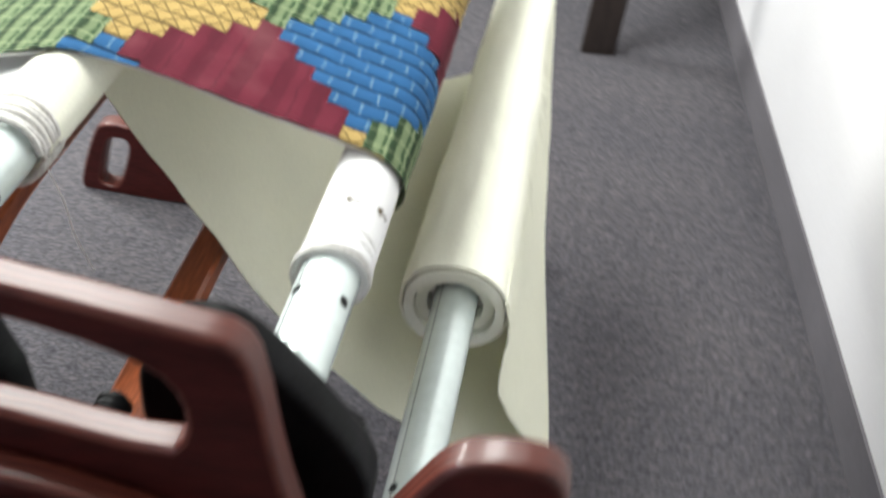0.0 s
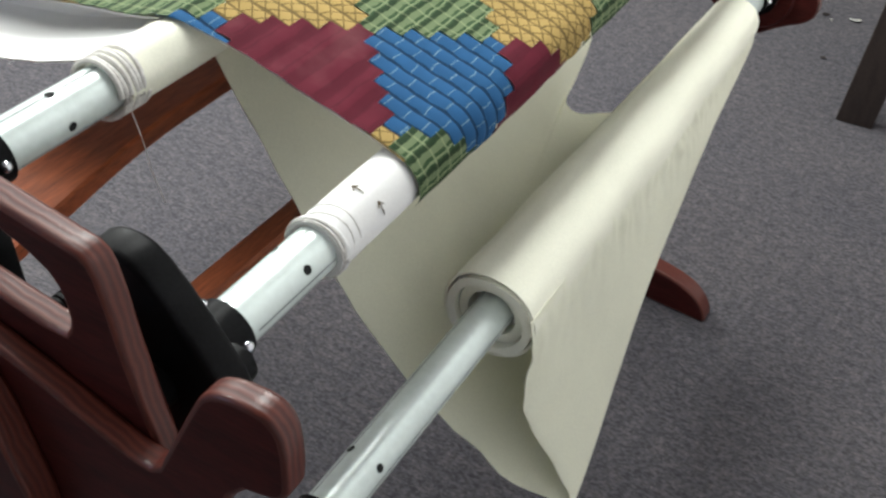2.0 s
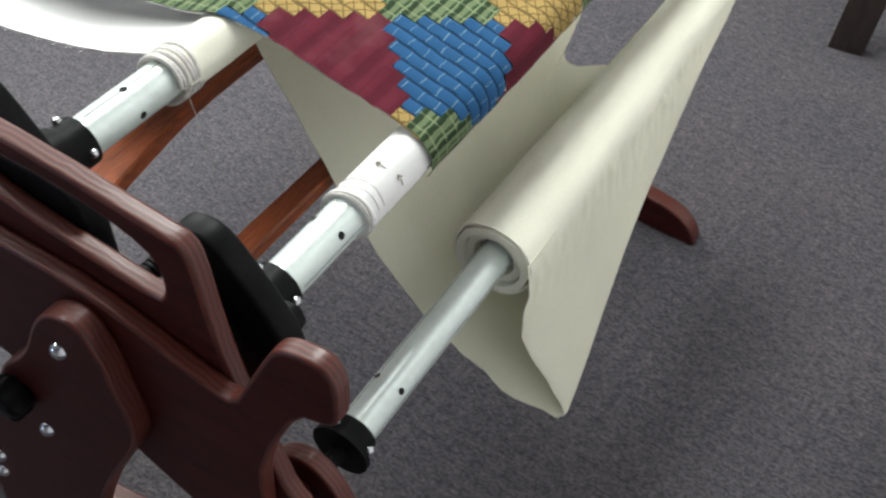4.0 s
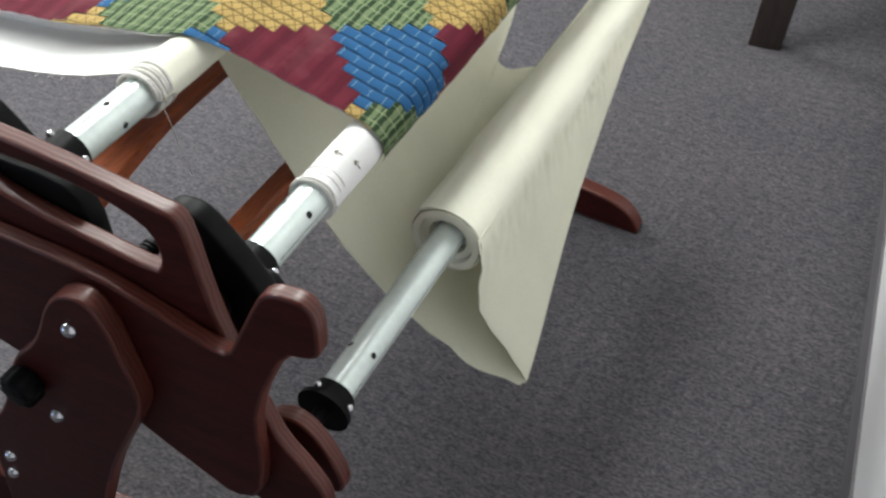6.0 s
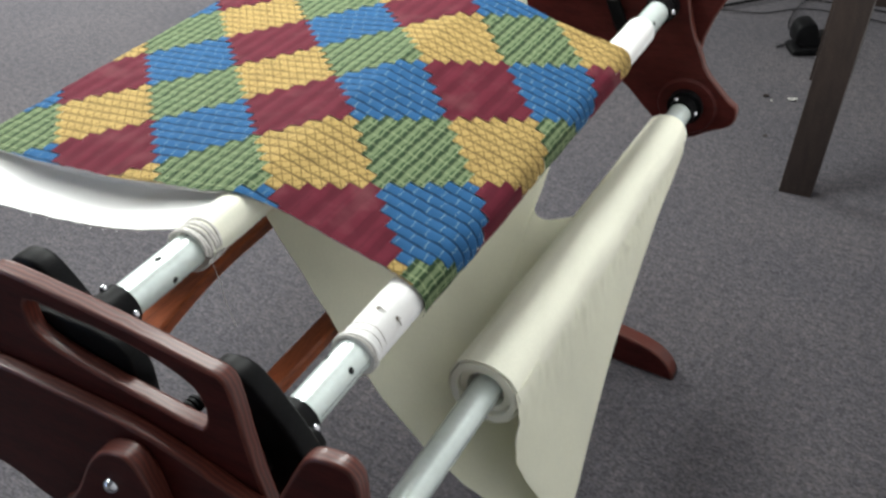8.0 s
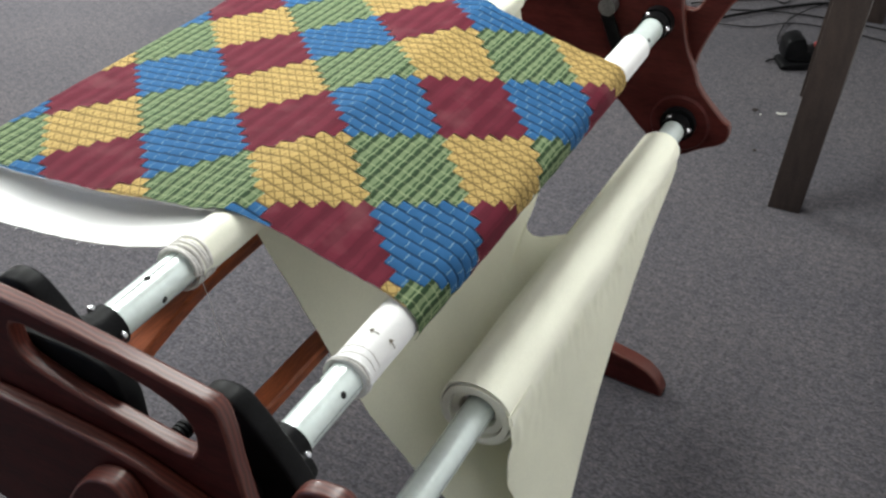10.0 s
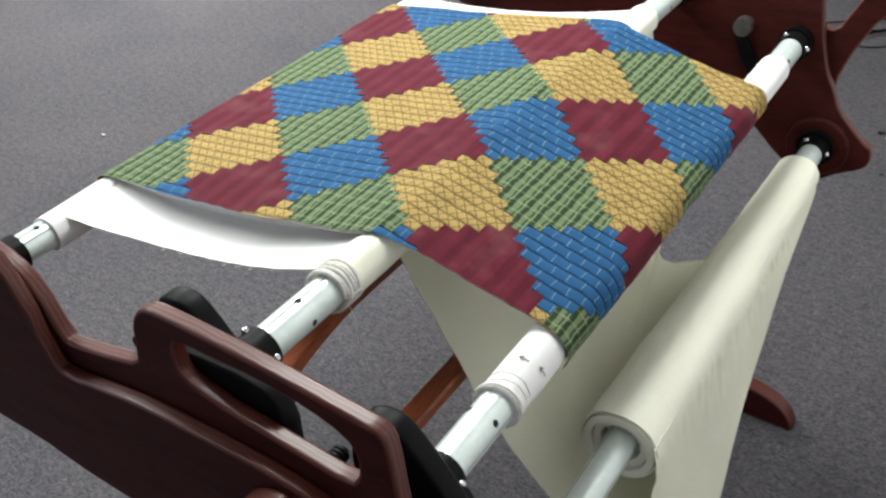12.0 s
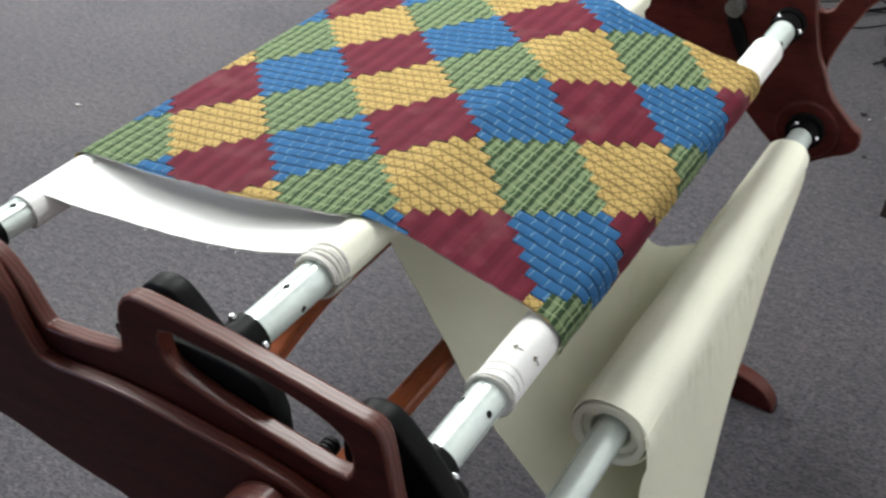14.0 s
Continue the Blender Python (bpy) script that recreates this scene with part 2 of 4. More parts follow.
        shade = seam_shade if kind == "dash" else math_node("MULTIPLY", lines(u, 0.0189, 0.28, 0.7), 0.6)
        nt.links.new(shade, dark.inputs[0])
        nt.links.new(col.outputs[2], dark.inputs[6])
        dark.inputs[7].default_value = (*[c * 0.3 for c in base], 1)
        nt.links.new(dark.outputs[2], b.inputs["Base Color"])
    bp = n("ShaderNodeBump")
    bp.inputs["Strength"].default_value, bp.inputs["Distance"].default_value = 0.25, 0.001
    nt.links.new(weave.outputs[0], bp.inputs["Height"])
    nt.links.new(bp.outputs[0], b.inputs["Normal"])
    m.diffuse_color = (*base, 1)
    return m


HALF_U, HALF_Y, STEPS = 0.0945, 0.0967, 5
CELL_U, CELL_Y = HALF_U / STEPS, HALF_Y / STEPS
PATCH_MATERIALS = {
    "yellow": cloth_material("yellow_print", (0.39, 0.27, 0.095), (0.045, 0.030, 0.011), "net"),
    "green": cloth_material("green_plaid", (0.039, 0.074, 0.033), (0.28, 0.33, 0.18), "plaid"),
    "blue": cloth_material("blue_print", (0.020, 0.088, 0.205), (0.25, 0.36, 0.40), "dash"),
    "red": cloth_material("maroon_print", (0.103, 0.0115, 0.023), (0.056, 0.007, 0.014), "band"),
}

# ---------------------------------------------------------------- mesh helpers


def part(name, bm, mat, parent=None, label="", smooth=True, even=False):
    bmesh.ops.recalc_face_normals(bm, faces=bm.faces[:])
    me = bpy.data.meshes.new(name)
    bm.to_mesh(me)
    bm.free()
    for p in me.polygons:
        p.use_smooth = smooth
    for m in mat if isinstance(mat, (list, tuple)) else [mat]:
        me.materials.append(m)
    ob = new(name, me)
    if smooth:
        me.set_sharp_from_angle(angle=radians(38))
    if even:
        ob.modifiers.new("even_normals", "WEIGHTED_NORMAL").keep_sharp = True
    if parent:
        ob.parent = parent
    if label:
        ob["label"] = label
    return ob


def holder(name, label, category, group="", kind=""):
    return tagged(new(name), label, category, group, kind)


def box(bm, x0, x1, y0, y1, z0, z1, bevel=0.0):
    r = bmesh.ops.create_cube(bm, size=1)
    for v in r["verts"]:
        v.co = Vector((x0 + (v.co.x + 0.5) * (x1 - x0), y0 + (v.co.y + 0.5) * (y1 - y0), z0 + (v.co.z + 0.5) * (z1 - z0)))
    if bevel:
        es = list({e for v in r["verts"] for e in v.link_edges})
        bmesh.ops.bevel(bm, geom=es, offset=bevel, segments=3, profile=0.5, affect="EDGES")
    return bm


def boxed(*a, **k):
    return box(bmesh.new(), *a, **k)


def rounded(poly, rounds=2):
    """A closed outline with its corners cut round."""
    for _ in range(rounds):
        out = []
        for (ax, az), (bx, bz) in zip(poly, poly[1:] + poly[:1]):
            out += [(ax * 0.75 + bx * 0.25, az * 0.75 + bz * 0.25), (ax * 0.25 + bx * 0.75, az * 0.25 + bz * 0.75)]
        poly = out
    return poly


def board(outline, y0, y1, bevel=0.006, holes=(), rounds=2):
    """A sawn board in the x-z plane, of thickness y0 to y1, with rounded-over edges and slots cut through."""
    bm = bmesh.new()
    for loop in (outline, *holes):
        vs = [bm.verts.new((x, y0, z)) for x, z in rounded(list(loop), rounds)]
        for a, b in zip(vs, vs[1:] + vs[:1]):
            bm.edges.new((a, b))
    bmesh.ops.triangle_fill(bm, use_beauty=True, use_dissolve=True, edges=bm.edges[:])
    r = bmesh.ops.extrude_face_region(bm, geom=bm.faces[:])
    for v in (g for g in r["geom"] if isinstance(g, bmesh.types.BMVert)):
        v.co.y = y1
    bmesh.ops.recalc_face_normals(bm, faces=bm.faces[:])
    es = [e for e in bm.edges if len(e.link_faces) == 2 and (abs(e.link_faces[0].normal.y) > 0.9) != (abs(e.link_faces[1].normal.y) > 0.9)]
    if bevel:
        bmesh.ops.bevel(bm, geom=es, offset=bevel, segments=3, profile=0.5, affect="EDGES", clamp_overlap=True)
    bmesh.ops.recalc_face_normals(bm, faces=bm.faces[:])
    for f in bm.faces:
        f.material_index = 0 if abs(f.normal.y) > 0.97 else 1
    return bm


def tube(bm, x, z, y0, y1, r, seg=40, r2=None, inner=None, rings=1, wobble=0.0):
    """A tube or rod along y, closed at its ends; inner: the bore of a pipe."""
    r2 = r if r2 is None else r2
    rows = []
    for i in range(rings + 1):
        f = i / rings
        row = []
        for k in range(seg):
            a = 2 * math.pi * k / seg
            rr = r + (r2 - r) * f + (wobble * noise.noise((math.cos(a) * 1.5, math.sin(a) * 1.5, (y0 + (y1 - y0) * f) * 9)) if wobble else 0)
            row.append(bm.verts.new((x + rr * math.cos(a), y0 + (y1 - y0) * f, z + rr * math.sin(a))))
        rows.append(row)
    for p, q in zip(rows, rows[1:]):
        for k in range(seg):
            bm.faces.new((p[k], p[(k + 1) % seg], q[(k + 1) % seg], q[k]))
    if inner:
        ends = []
        for yy in (y0, y1):
            ends.append([bm.verts.new((x + inner * math.cos(2 * math.pi * k / seg), yy, z + inner * math.sin(2 * math.pi * k / seg))) for k in range(seg)])
        for k in range(seg):
            j = (k + 1) % seg
            bm.faces.new((rows[0][k], rows[0][j], ends[0][j], ends[0][k]))
            bm.faces.new((rows[-1][k], rows[-1][j], ends[1][j], ends[1][k]))
            bm.faces.new((ends[0][k], ends[0][j], ends[1][j], ends[1][k]))
    else:
        bm.faces.new(rows[0])
        bm.faces.new(rows[-1])
    return bm


def tubed(*a, **k):
    return tube(bmesh.new(), *a, **k)


def strip(curve, width, thick=0.0012):
    """A cloth strip from rows of points: curve is a list of rows (lists of Vector)."""
    bm = bmesh.new()
    rows = [[bm.verts.new(p) for p in row] for row in curve]
    for p, q in zip(rows, rows[1:]):
        for k in range(len(p) - 1):
            bm.faces.new((p[k], p[k + 1], q[k + 1], q[k]))
    bmesh.ops.recalc_face_normals(bm, faces=bm.faces[:])
    if thick:
        bmesh.ops.solidify(bm, geom=bm.faces[:], thickness=thick)
    return bm


def wire(points, r, seg=8):
    """A round cord through the points."""
    bm, rows = bmesh.new(), []
    for i, p in enumerate(points):
        d = (points[min(i + 1, len(points) - 1)] - points[max(i - 1, 0)]).normalized()
        s = d.cross(Vector((0.13, 0.2, 0.97))).normalized()
        t = d.cross(s)
        rows.append([bm.verts.new(p + r * (math.cos(2 * math.pi * k / seg) * s + math.sin(2 * math.pi * k / seg) * t)) for k in range(seg)])
    for p, q in zip(rows, rows[1:]):
        for k in range(seg):
            bm.faces.new((p[k], p[(k + 1) % seg], q[(k + 1) % seg], q[k]))
    bm.faces.new(rows[0]), bm.faces.new(rows[-1])
    return bm


def glide(points, n):
    """n points along a smooth line through the points (Catmull-Rom)."""
    pts = [Vector(p) for p in points]
    out = []
    for i in range(n):
        f = i / (n - 1) * (len(pts) - 1)
        k = min(int(f), len(pts) - 2)
        f -= k
        a, b, c, d = pts[max(k - 1, 0)], pts[k], pts[k + 1], pts[min(k + 2, len(pts) - 1)]
        out.append(0.5 * (2 * b + (c - a) * f + (2 * a - 5 * b + 4 * c - d) * f * f + (3 * b - a - 3 * c + d) * f**3))
    return out


# ---------------------------------------------------------------- room


def wall_x(y):
    """The inner face of the wall beside the frame; it stands a little askew to the frame."""
    return 0.545 - 0.08 * (y - 0.935)


X0, Y0, Y1, CEIL = -5.0, -2.6, 6.5, 2.6
tagged(part("floor", boxed(X0 - 0.2, 1.2, Y0 - 0.2, Y1 + 0.2, -0.1, 0), M_CARPET), "grey-mauve speckled loop-pile office carpet", "carpet", kind="structure")
tagged(part("ceiling", boxed(X0 - 0.2, 1.2, Y0 - 0.2, Y1 + 0.2, CEIL, CEIL + 0.1), M_CEIL), "unseen tile ceiling toned grey to limit bounce light", "ceiling", kind="structure")


def slab(x_near, x_far, y0, y1, z0, z1, depth):
    """A straight slab along y whose face runs from x_near at y0 to x_far at y1."""
    bm = bmesh.new()
    vs = [bm.verts.new(p) for p in ((x_near, y0, z0), (x_far, y1, z0), (x_far + depth, y1, z0), (x_near + depth, y0, z0), (x_near, y0, z1), (x_far, y1, z1), (x_far + depth, y1, z1), (x_near + depth, y0, z1))]
    for f in ((0, 1, 2, 3), (4, 5, 6, 7), (0, 1, 5, 4), (1, 2, 6, 5), (2, 3, 7, 6), (3, 0, 4, 7)):
        bm.faces.new([vs[i] for i in f])
    return bm


tagged(part("wall_east", slab(wall_x(Y0), wall_x(Y1), Y0, Y1, 0, CEIL, 0.12), M_WALL), "white painted wall beside the frame", "wall", kind="structure")
tagged(part("wall_west", boxed(X0 - 0.12, X0, Y0, Y1, 0, CEIL), M_WALL_DULL), "plain unseen wall toned dark to limit bounce light", "wall", kind="structure")
WIN = (-4.2, -2.6, 1.0, 2.1)
bm = boxed(X0, WIN[0], Y0 - 0.12, Y0, 0, CEIL)
box(bm, WIN[1], 0.9, Y0 - 0.12, Y0, 0, CEIL)
box(bm, WIN[0], WIN[1], Y0 - 0.12, Y0, 0, WIN[2])
box(bm, WIN[0], WIN[1], Y0 - 0.12, Y0, WIN[3], CEIL)
tagged(part("wall_south", bm, M_WALL_DULL), "plain unseen wall with a window, toned dark to limit bounce light", "wall", kind="structure")
window = holder("window_1", "plain white framed window letting in daylight", "window", kind="structure")
for x0, x1, z0, z1 in ((WIN[0], WIN[0] + 0.05, WIN[2], WIN[3]), (WIN[1] - 0.05, WIN[1], WIN[2], WIN[3]), (WIN[0] + 0.05, WIN[1] - 0.05, WIN[2], WIN[2] + 0.05), (WIN[0] + 0.05, WIN[1] - 0.05, WIN[3] - 0.05, WIN[3])):
    part("window_frame", boxed(x0, x1, Y0 - 0.10, Y0 - 0.05, z0, z1, 0.004), M_WALL, window)
part("pane", boxed(WIN[0] + 0.05, WIN[1] - 0.05, Y0 - 0.085, Y0 - 0.08, WIN[2] + 0.05, WIN[3] - 0.05), M_DAY, window, "bright overcast daylight behind glass")
tagged(part("wall_north", boxed(X0, 0.5, Y1, Y1 + 0.12, 0, CEIL), M_WALL_DULL), "plain unseen wall toned dark to limit bounce light", "wall", kind="structure")
tagged(part("baseboard", slab(wall_x(Y0) - 0.006, wall_x(Y1) - 0.006, Y0, Y1, 0, 0.1, 0.0055), M_BASE), "dark grey vinyl cove skirting along the wall", "baseboard", kind="structure")

for lx, ly, _ in LAMPS:
    lamp = holder("ceiling_light", "unseen recessed white fluorescent ceiling panel", "ceiling light", "ceiling panels")
    part("frame", board([(lx - 0.32, 0), (lx + 0.32, 0), (lx + 0.32, 0.01), (lx - 0.32, 0.01)], ly - 0.62, ly + 0.62, 0, rounds=0), M_WHITE, lamp).location.z = CEIL - 0.012
    part("diffuser", boxed(lx - 0.29, lx + 0.29, ly - 0.58, ly + 0.58, CEIL - 0.0135, CEIL - 0.0125), M_LAMP, lamp)

# ---------------------------------------------------------------- quilting frame

MIRROR, END_MIRROR = 1.769, 1.717
POLES = {"front": (-0.1245, 0.850), "middle": (-0.350, 0.924), "back": (-0.825, 0.885), "lower": (-0.0625, 0.651)}
TUBE_R = 0.0215

frame_thing = holder("quilting_frame", "mahogany-stained wooden floor quilting frame with white metal poles", "quilting frame")

OUTER = [(-0.72, 0.779), (-0.85, 0.80), (-0.93, 0.86), (-0.90, 0.95), (-0.80, 1.02), (-0.70, 1.055), (-0.62, 1.072), (-0.578, 1.058), (-0.55, 1.005), (-0.536, 0.935), (-0.522, 0.917), (-0.441, 0.926),
         (-0.373, 0.928), (-0.298, 0.923), (-0.212, 0.917), (-0.136, 0.893), (-0.086, 0.873), (-0.062, 0.872), (-0.048, 0.898), (-0.014, 0.962), (-0.004, 0.976), (0.010, 0.983), (0.034, 0.985), (0.044, 0.979), (0.049, 0.966), (0.047, 0.928), (0.042, 0.917), (0.033, 0.912),
         (0.008, 0.905), (-0.020, 0.853), (-0.035, 0.82), (-0.051, 0.773), (-0.056, 0.70), (-0.075, 0.625), (-0.115, 0.605), (-0.148, 0.625), (-0.198, 0.655), (-0.234, 0.680), (-0.32, 0.702), (-0.406, 0.718), (-0.45, 0.745), (-0.511, 0.75), (-0.567, 0.758), (-0.623, 0.772)]
INNER = [(-0.72, 0.80), (-0.85, 0.82), (-0.91, 0.87), (-0.88, 0.94), (-0.79, 1.0), (-0.70, 1.035), (-0.63, 1.048), (-0.582, 1.035), (-0.55, 1.007), (-0.53, 0.952), (-0.52, 0.947), (-0.45, 0.957), (-0.408, 0.965), (-0.402, 0.99), (-0.396, 1.025), (-0.378, 1.046), (-0.355, 1.049),
         (-0.227, 1.035), (-0.12, 1.017), (-0.098, 1.013), (-0.091, 0.995), (-0.088, 0.93), (-0.08, 0.87), (-0.065, 0.80), (-0.045, 0.76), (-0.034, 0.726), (0.002, 0.687), (0.022, 0.667), (0.036, 0.66), (0.036, 0.63), (0.02, 0.612), (-0.015, 0.598), (-0.054, 0.572), (-0.09, 0.578), (-0.134, 0.607), (-0.197, 0.674), (-0.28, 0.74), (-0.40, 0.79), (-0.55, 0.80)]
INNER_NEAR = [p if p[0] < -0.05 or p[1] > 0.78 else {0.76: (-0.052, 0.757), 0.726: (-0.044, 0.722), 0.687: (-0.020, 0.69), 0.667: (-0.006, 0.667), 0.66: (0.001, 0.648), 0.63: (0.001, 0.622), 0.612: (-0.008, 0.604), 0.598: (-0.026, 0.592)}[p[1]] for p in INNER]
SLOT = [(-0.345, 1.005), (-0.335, 1.022), (-0.283, 1.018), (-0.237, 1.016), (-0.18, 1.006), (-0.14, 0.990), (-0.129, 0.972), (-0.131, 0.945), (-0.143, 0.930), (-0.212, 0.942), (-0.28, 0.954), (-0.33, 0.968), (-0.345, 0.98)]
LEG = [(-0.300, 0.827), (-0.272, 0.877), (-0.245, 0.908), (-0.206, 0.918), (-0.190, 0.886), (-0.186, 0.84), (-0.180, 0.788), (-0.187, 0.752), (-0.249, 0.652), (-0.294, 0.568), (-0.36, 0.42), (-0.43, 0.22), (-0.47, 0.06), (-0.60, 0.06), (-0.58, 0.24), (-0.53, 0.46), (-0.499, 0.565), (-0.444, 0.619), (-0.37, 0.755), (-0.33, 0.79)]
CRADLE = [(-0.121, 0.644), (-0.104, 0.674), (-0.081, 0.690), (-0.056, 0.689), (-0.034, 0.666), (-0.016, 0.622), (-0.012, 0.590), (-0.024, 0.572), (-0.040, 0.585), (-0.052, 0.610), (-0.070, 0.626), (-0.096, 0.630)]
FOOT = [(-1.015, 0.0), (-0.995, 0.06), (-0.945, 0.165), (-0.92, 0.182), (-0.85, 0.185), (-0.81, 0.12), (-0.74, 0.10), (-0.62, 0.12), (-0.5, 0.125), (-0.35, 0.10), (-0.15, 0.085), (-0.06, 0.072), (-0.02, 0.045), (0.0, 0.0), (-0.03, 0.0), (-0.16, 0.0), (-0.25, 0.02), (-0.72, 0.02), (-0.78, 0.0), (-0.98, 0.0)]
FOOT_SLOT = [(-0.962, 0.022), (-0.95, 0.06), (-0.92, 0.142), (-0.895, 0.15), (-0.868, 0.142), (-0.90, 0.06), (-0.922, 0.022), (-0.94, 0.018)]


def end_frame(far):
    """One wooden end: two laminated boards, a leg with its bolts and knob, and a foot. far: the mirrored one."""

    def span(a, b):
        return (END_MIRROR - b, END_MIRROR - a) if far else (a, b)

    panel = part("end_panel", board(OUTER, *span(0.1745, 0.1925), 0.0038, rounds=1), (M_WOOD, M_EDGE), frame_thing, even=True)
    part("handle_board", board(INNER if far else INNER_NEAR, *span(0.193, 0.212), 0.0038, holes=[SLOT], rounds=1), (M_WOOD, M_EDGE), panel, even=True)
    leg = part("leg", board([(x + 0.004 - 0.13 * far, z - 0.010) for x, z in LEG], *span(0.150, 0.174), 0.0038), (M_WOOD, M_EDGE), frame_thing, even=True)
    if far:
        # disc added on the lug; its rim stands in for an arc of shading
        part("shade_arc_boss", tubed(POLES["lower"][0], POLES["lower"][1] - 0.004, *span(0.2125, 0.219), 0.056, 40, r2=0.06), M_WOOD, panel)
    else:
        part("pole_cradle", board(CRADLE, 0.241, 0.262, 0.004), (M_WOOD, M_EDGE), panel, even=True)
        part("cradle_spacer", tubed(-0.075, 0.640, 0.2125, 0.2412, 0.014, 24), M_WOOD, panel)
    bm = board(FOOT, -0.02, 0.02, 0.006, holes=[FOOT_SLOT])
    for v in bm.verts:
        y = 1.43 - 0.085 * v.co.x + v.co.y
        v.co.y = y if far else MIRROR - y
    part("foot", bm, (M_WOOD, M_EDGE), frame_thing, even=True)
    y0, y1 = (1.455, 1.545) if far else (0.172, 0.314)
    part("foot_block", boxed(-0.60, -0.49, y0, y1, 0.022, 0.11, 0.004), M_WOOD, frame_thing)
    dx = -0.13 * far
    for x, z in ((-0.238, 0.851), (-0.330, 0.662), (-0.482, 0.49), (-0.50, 0.44), (-0.49, 0.36)):
        y0, y1 = span(0.144, 0.151)
        head = bmesh.new()
        bmesh.ops.create_uvsphere(head, u_segments=20, v_segments=10, radius=0.009, matrix=Matrix.Translation((x + dx, (y0 + y1) / 2 + (-0.003 if far else 0.003), z)))
        part("bolt", head, M_STEEL, leg, "bright steel domed bolt")
    y0, y1 = span(0.122, 0.1505)
    pts = []
    for k in range(40):
        a = 2 * math.pi * k / 40
        rr = 0.0225 + 0.0016 * math.cos(8 * a)
        pts.append((dx - 0.346 + rr * math.cos(a), 0.72 + rr * math.sin(a)))
    part("star_knob", board(pts, y0, y1, 0.007, rounds=0), M_BLACK, leg, "black plastic star knob")
    if far:
        part("clamp_knob", tubed(-0.222, 0.868, *span(0.2125, 0.235), 0.017, 28), M_GREY, panel, "grey metal clamp knob")
        part("clamp_arm", board([(-0.245, 0.86), (-0.22, 0.862), (-0.20, 0.82), (-0.185, 0.77), (-0.17, 0.74), (-0.185, 0.735), (-0.205, 0.765), (-0.225, 0.81)], *span(0.2125, 0.222), 0.003), M_BLACK, panel, "black clamp arm")
        return panel
    part("bracket_plate", board([(-0.40, 0.86), (-0.40, 0.97), (-0.37, 0.99), (-0.26, 0.985), (-0.232, 0.96), (-0.235, 0.88), (-0.26, 0.85)], 0.2125, 0.2355, 0.003, rounds=1), M_BLACK, panel, "black plastic bracket plate")
    for name in ("middle", "front"):
        px, pz = POLES[name]
        ox, oz = (0.0, -0.030) if name == "middle" else (0.021, -0.010)
        lever = [(px + ox + a, pz + oz + b) for a, b in ((-0.078, 0.05), (-0.072, 0.10), (-0.060, 0.122), (-0.044, 0.130), (-0.022, 0.130), (-0.004, 0.116), (0.028, 0.072), (0.048, 0.035), (0.048, 0.0), (0.03, -0.04), (-0.02, -0.05), (-0.06, -0.02))]
        part("ratchet_lever", board(lever, 0.2365, 0.2635, 0.005, rounds=1), M_BLACK, panel, "black plastic pole bracket")
        part("pivot", tubed(px, pz + 0.01, 0.2125, 0.237, 0.02, 24), M_BLACK, panel)
        for k in range(7):
            part("spring_coil", tubed(px - 0.075, pz + 0.045, 0.2135 + k * 0.005, 0.2165 + k * 0.005, 0.010, 14), M_BLACK, panel)
        part("spring_core", tubed(px - 0.075, pz + 0.045, 0.2125, 0.25, 0.006, 12), M_BLACK, panel)
    px, pz = POLES["front"]
    knob = tubed(px + 0.044, pz + 0.020, 0.2635, 0.2755, 0.0165, 24, r2=0.015)
    tube(knob, px + 0.044, pz + 0.020, 0.2757, 0.281, 0.009, 20, r2=0.0075)
    part("clamp_screw", knob, M_BLACK, panel, "black plastic clamp screw")
    return panel


end_frame(False)
end_frame(True)


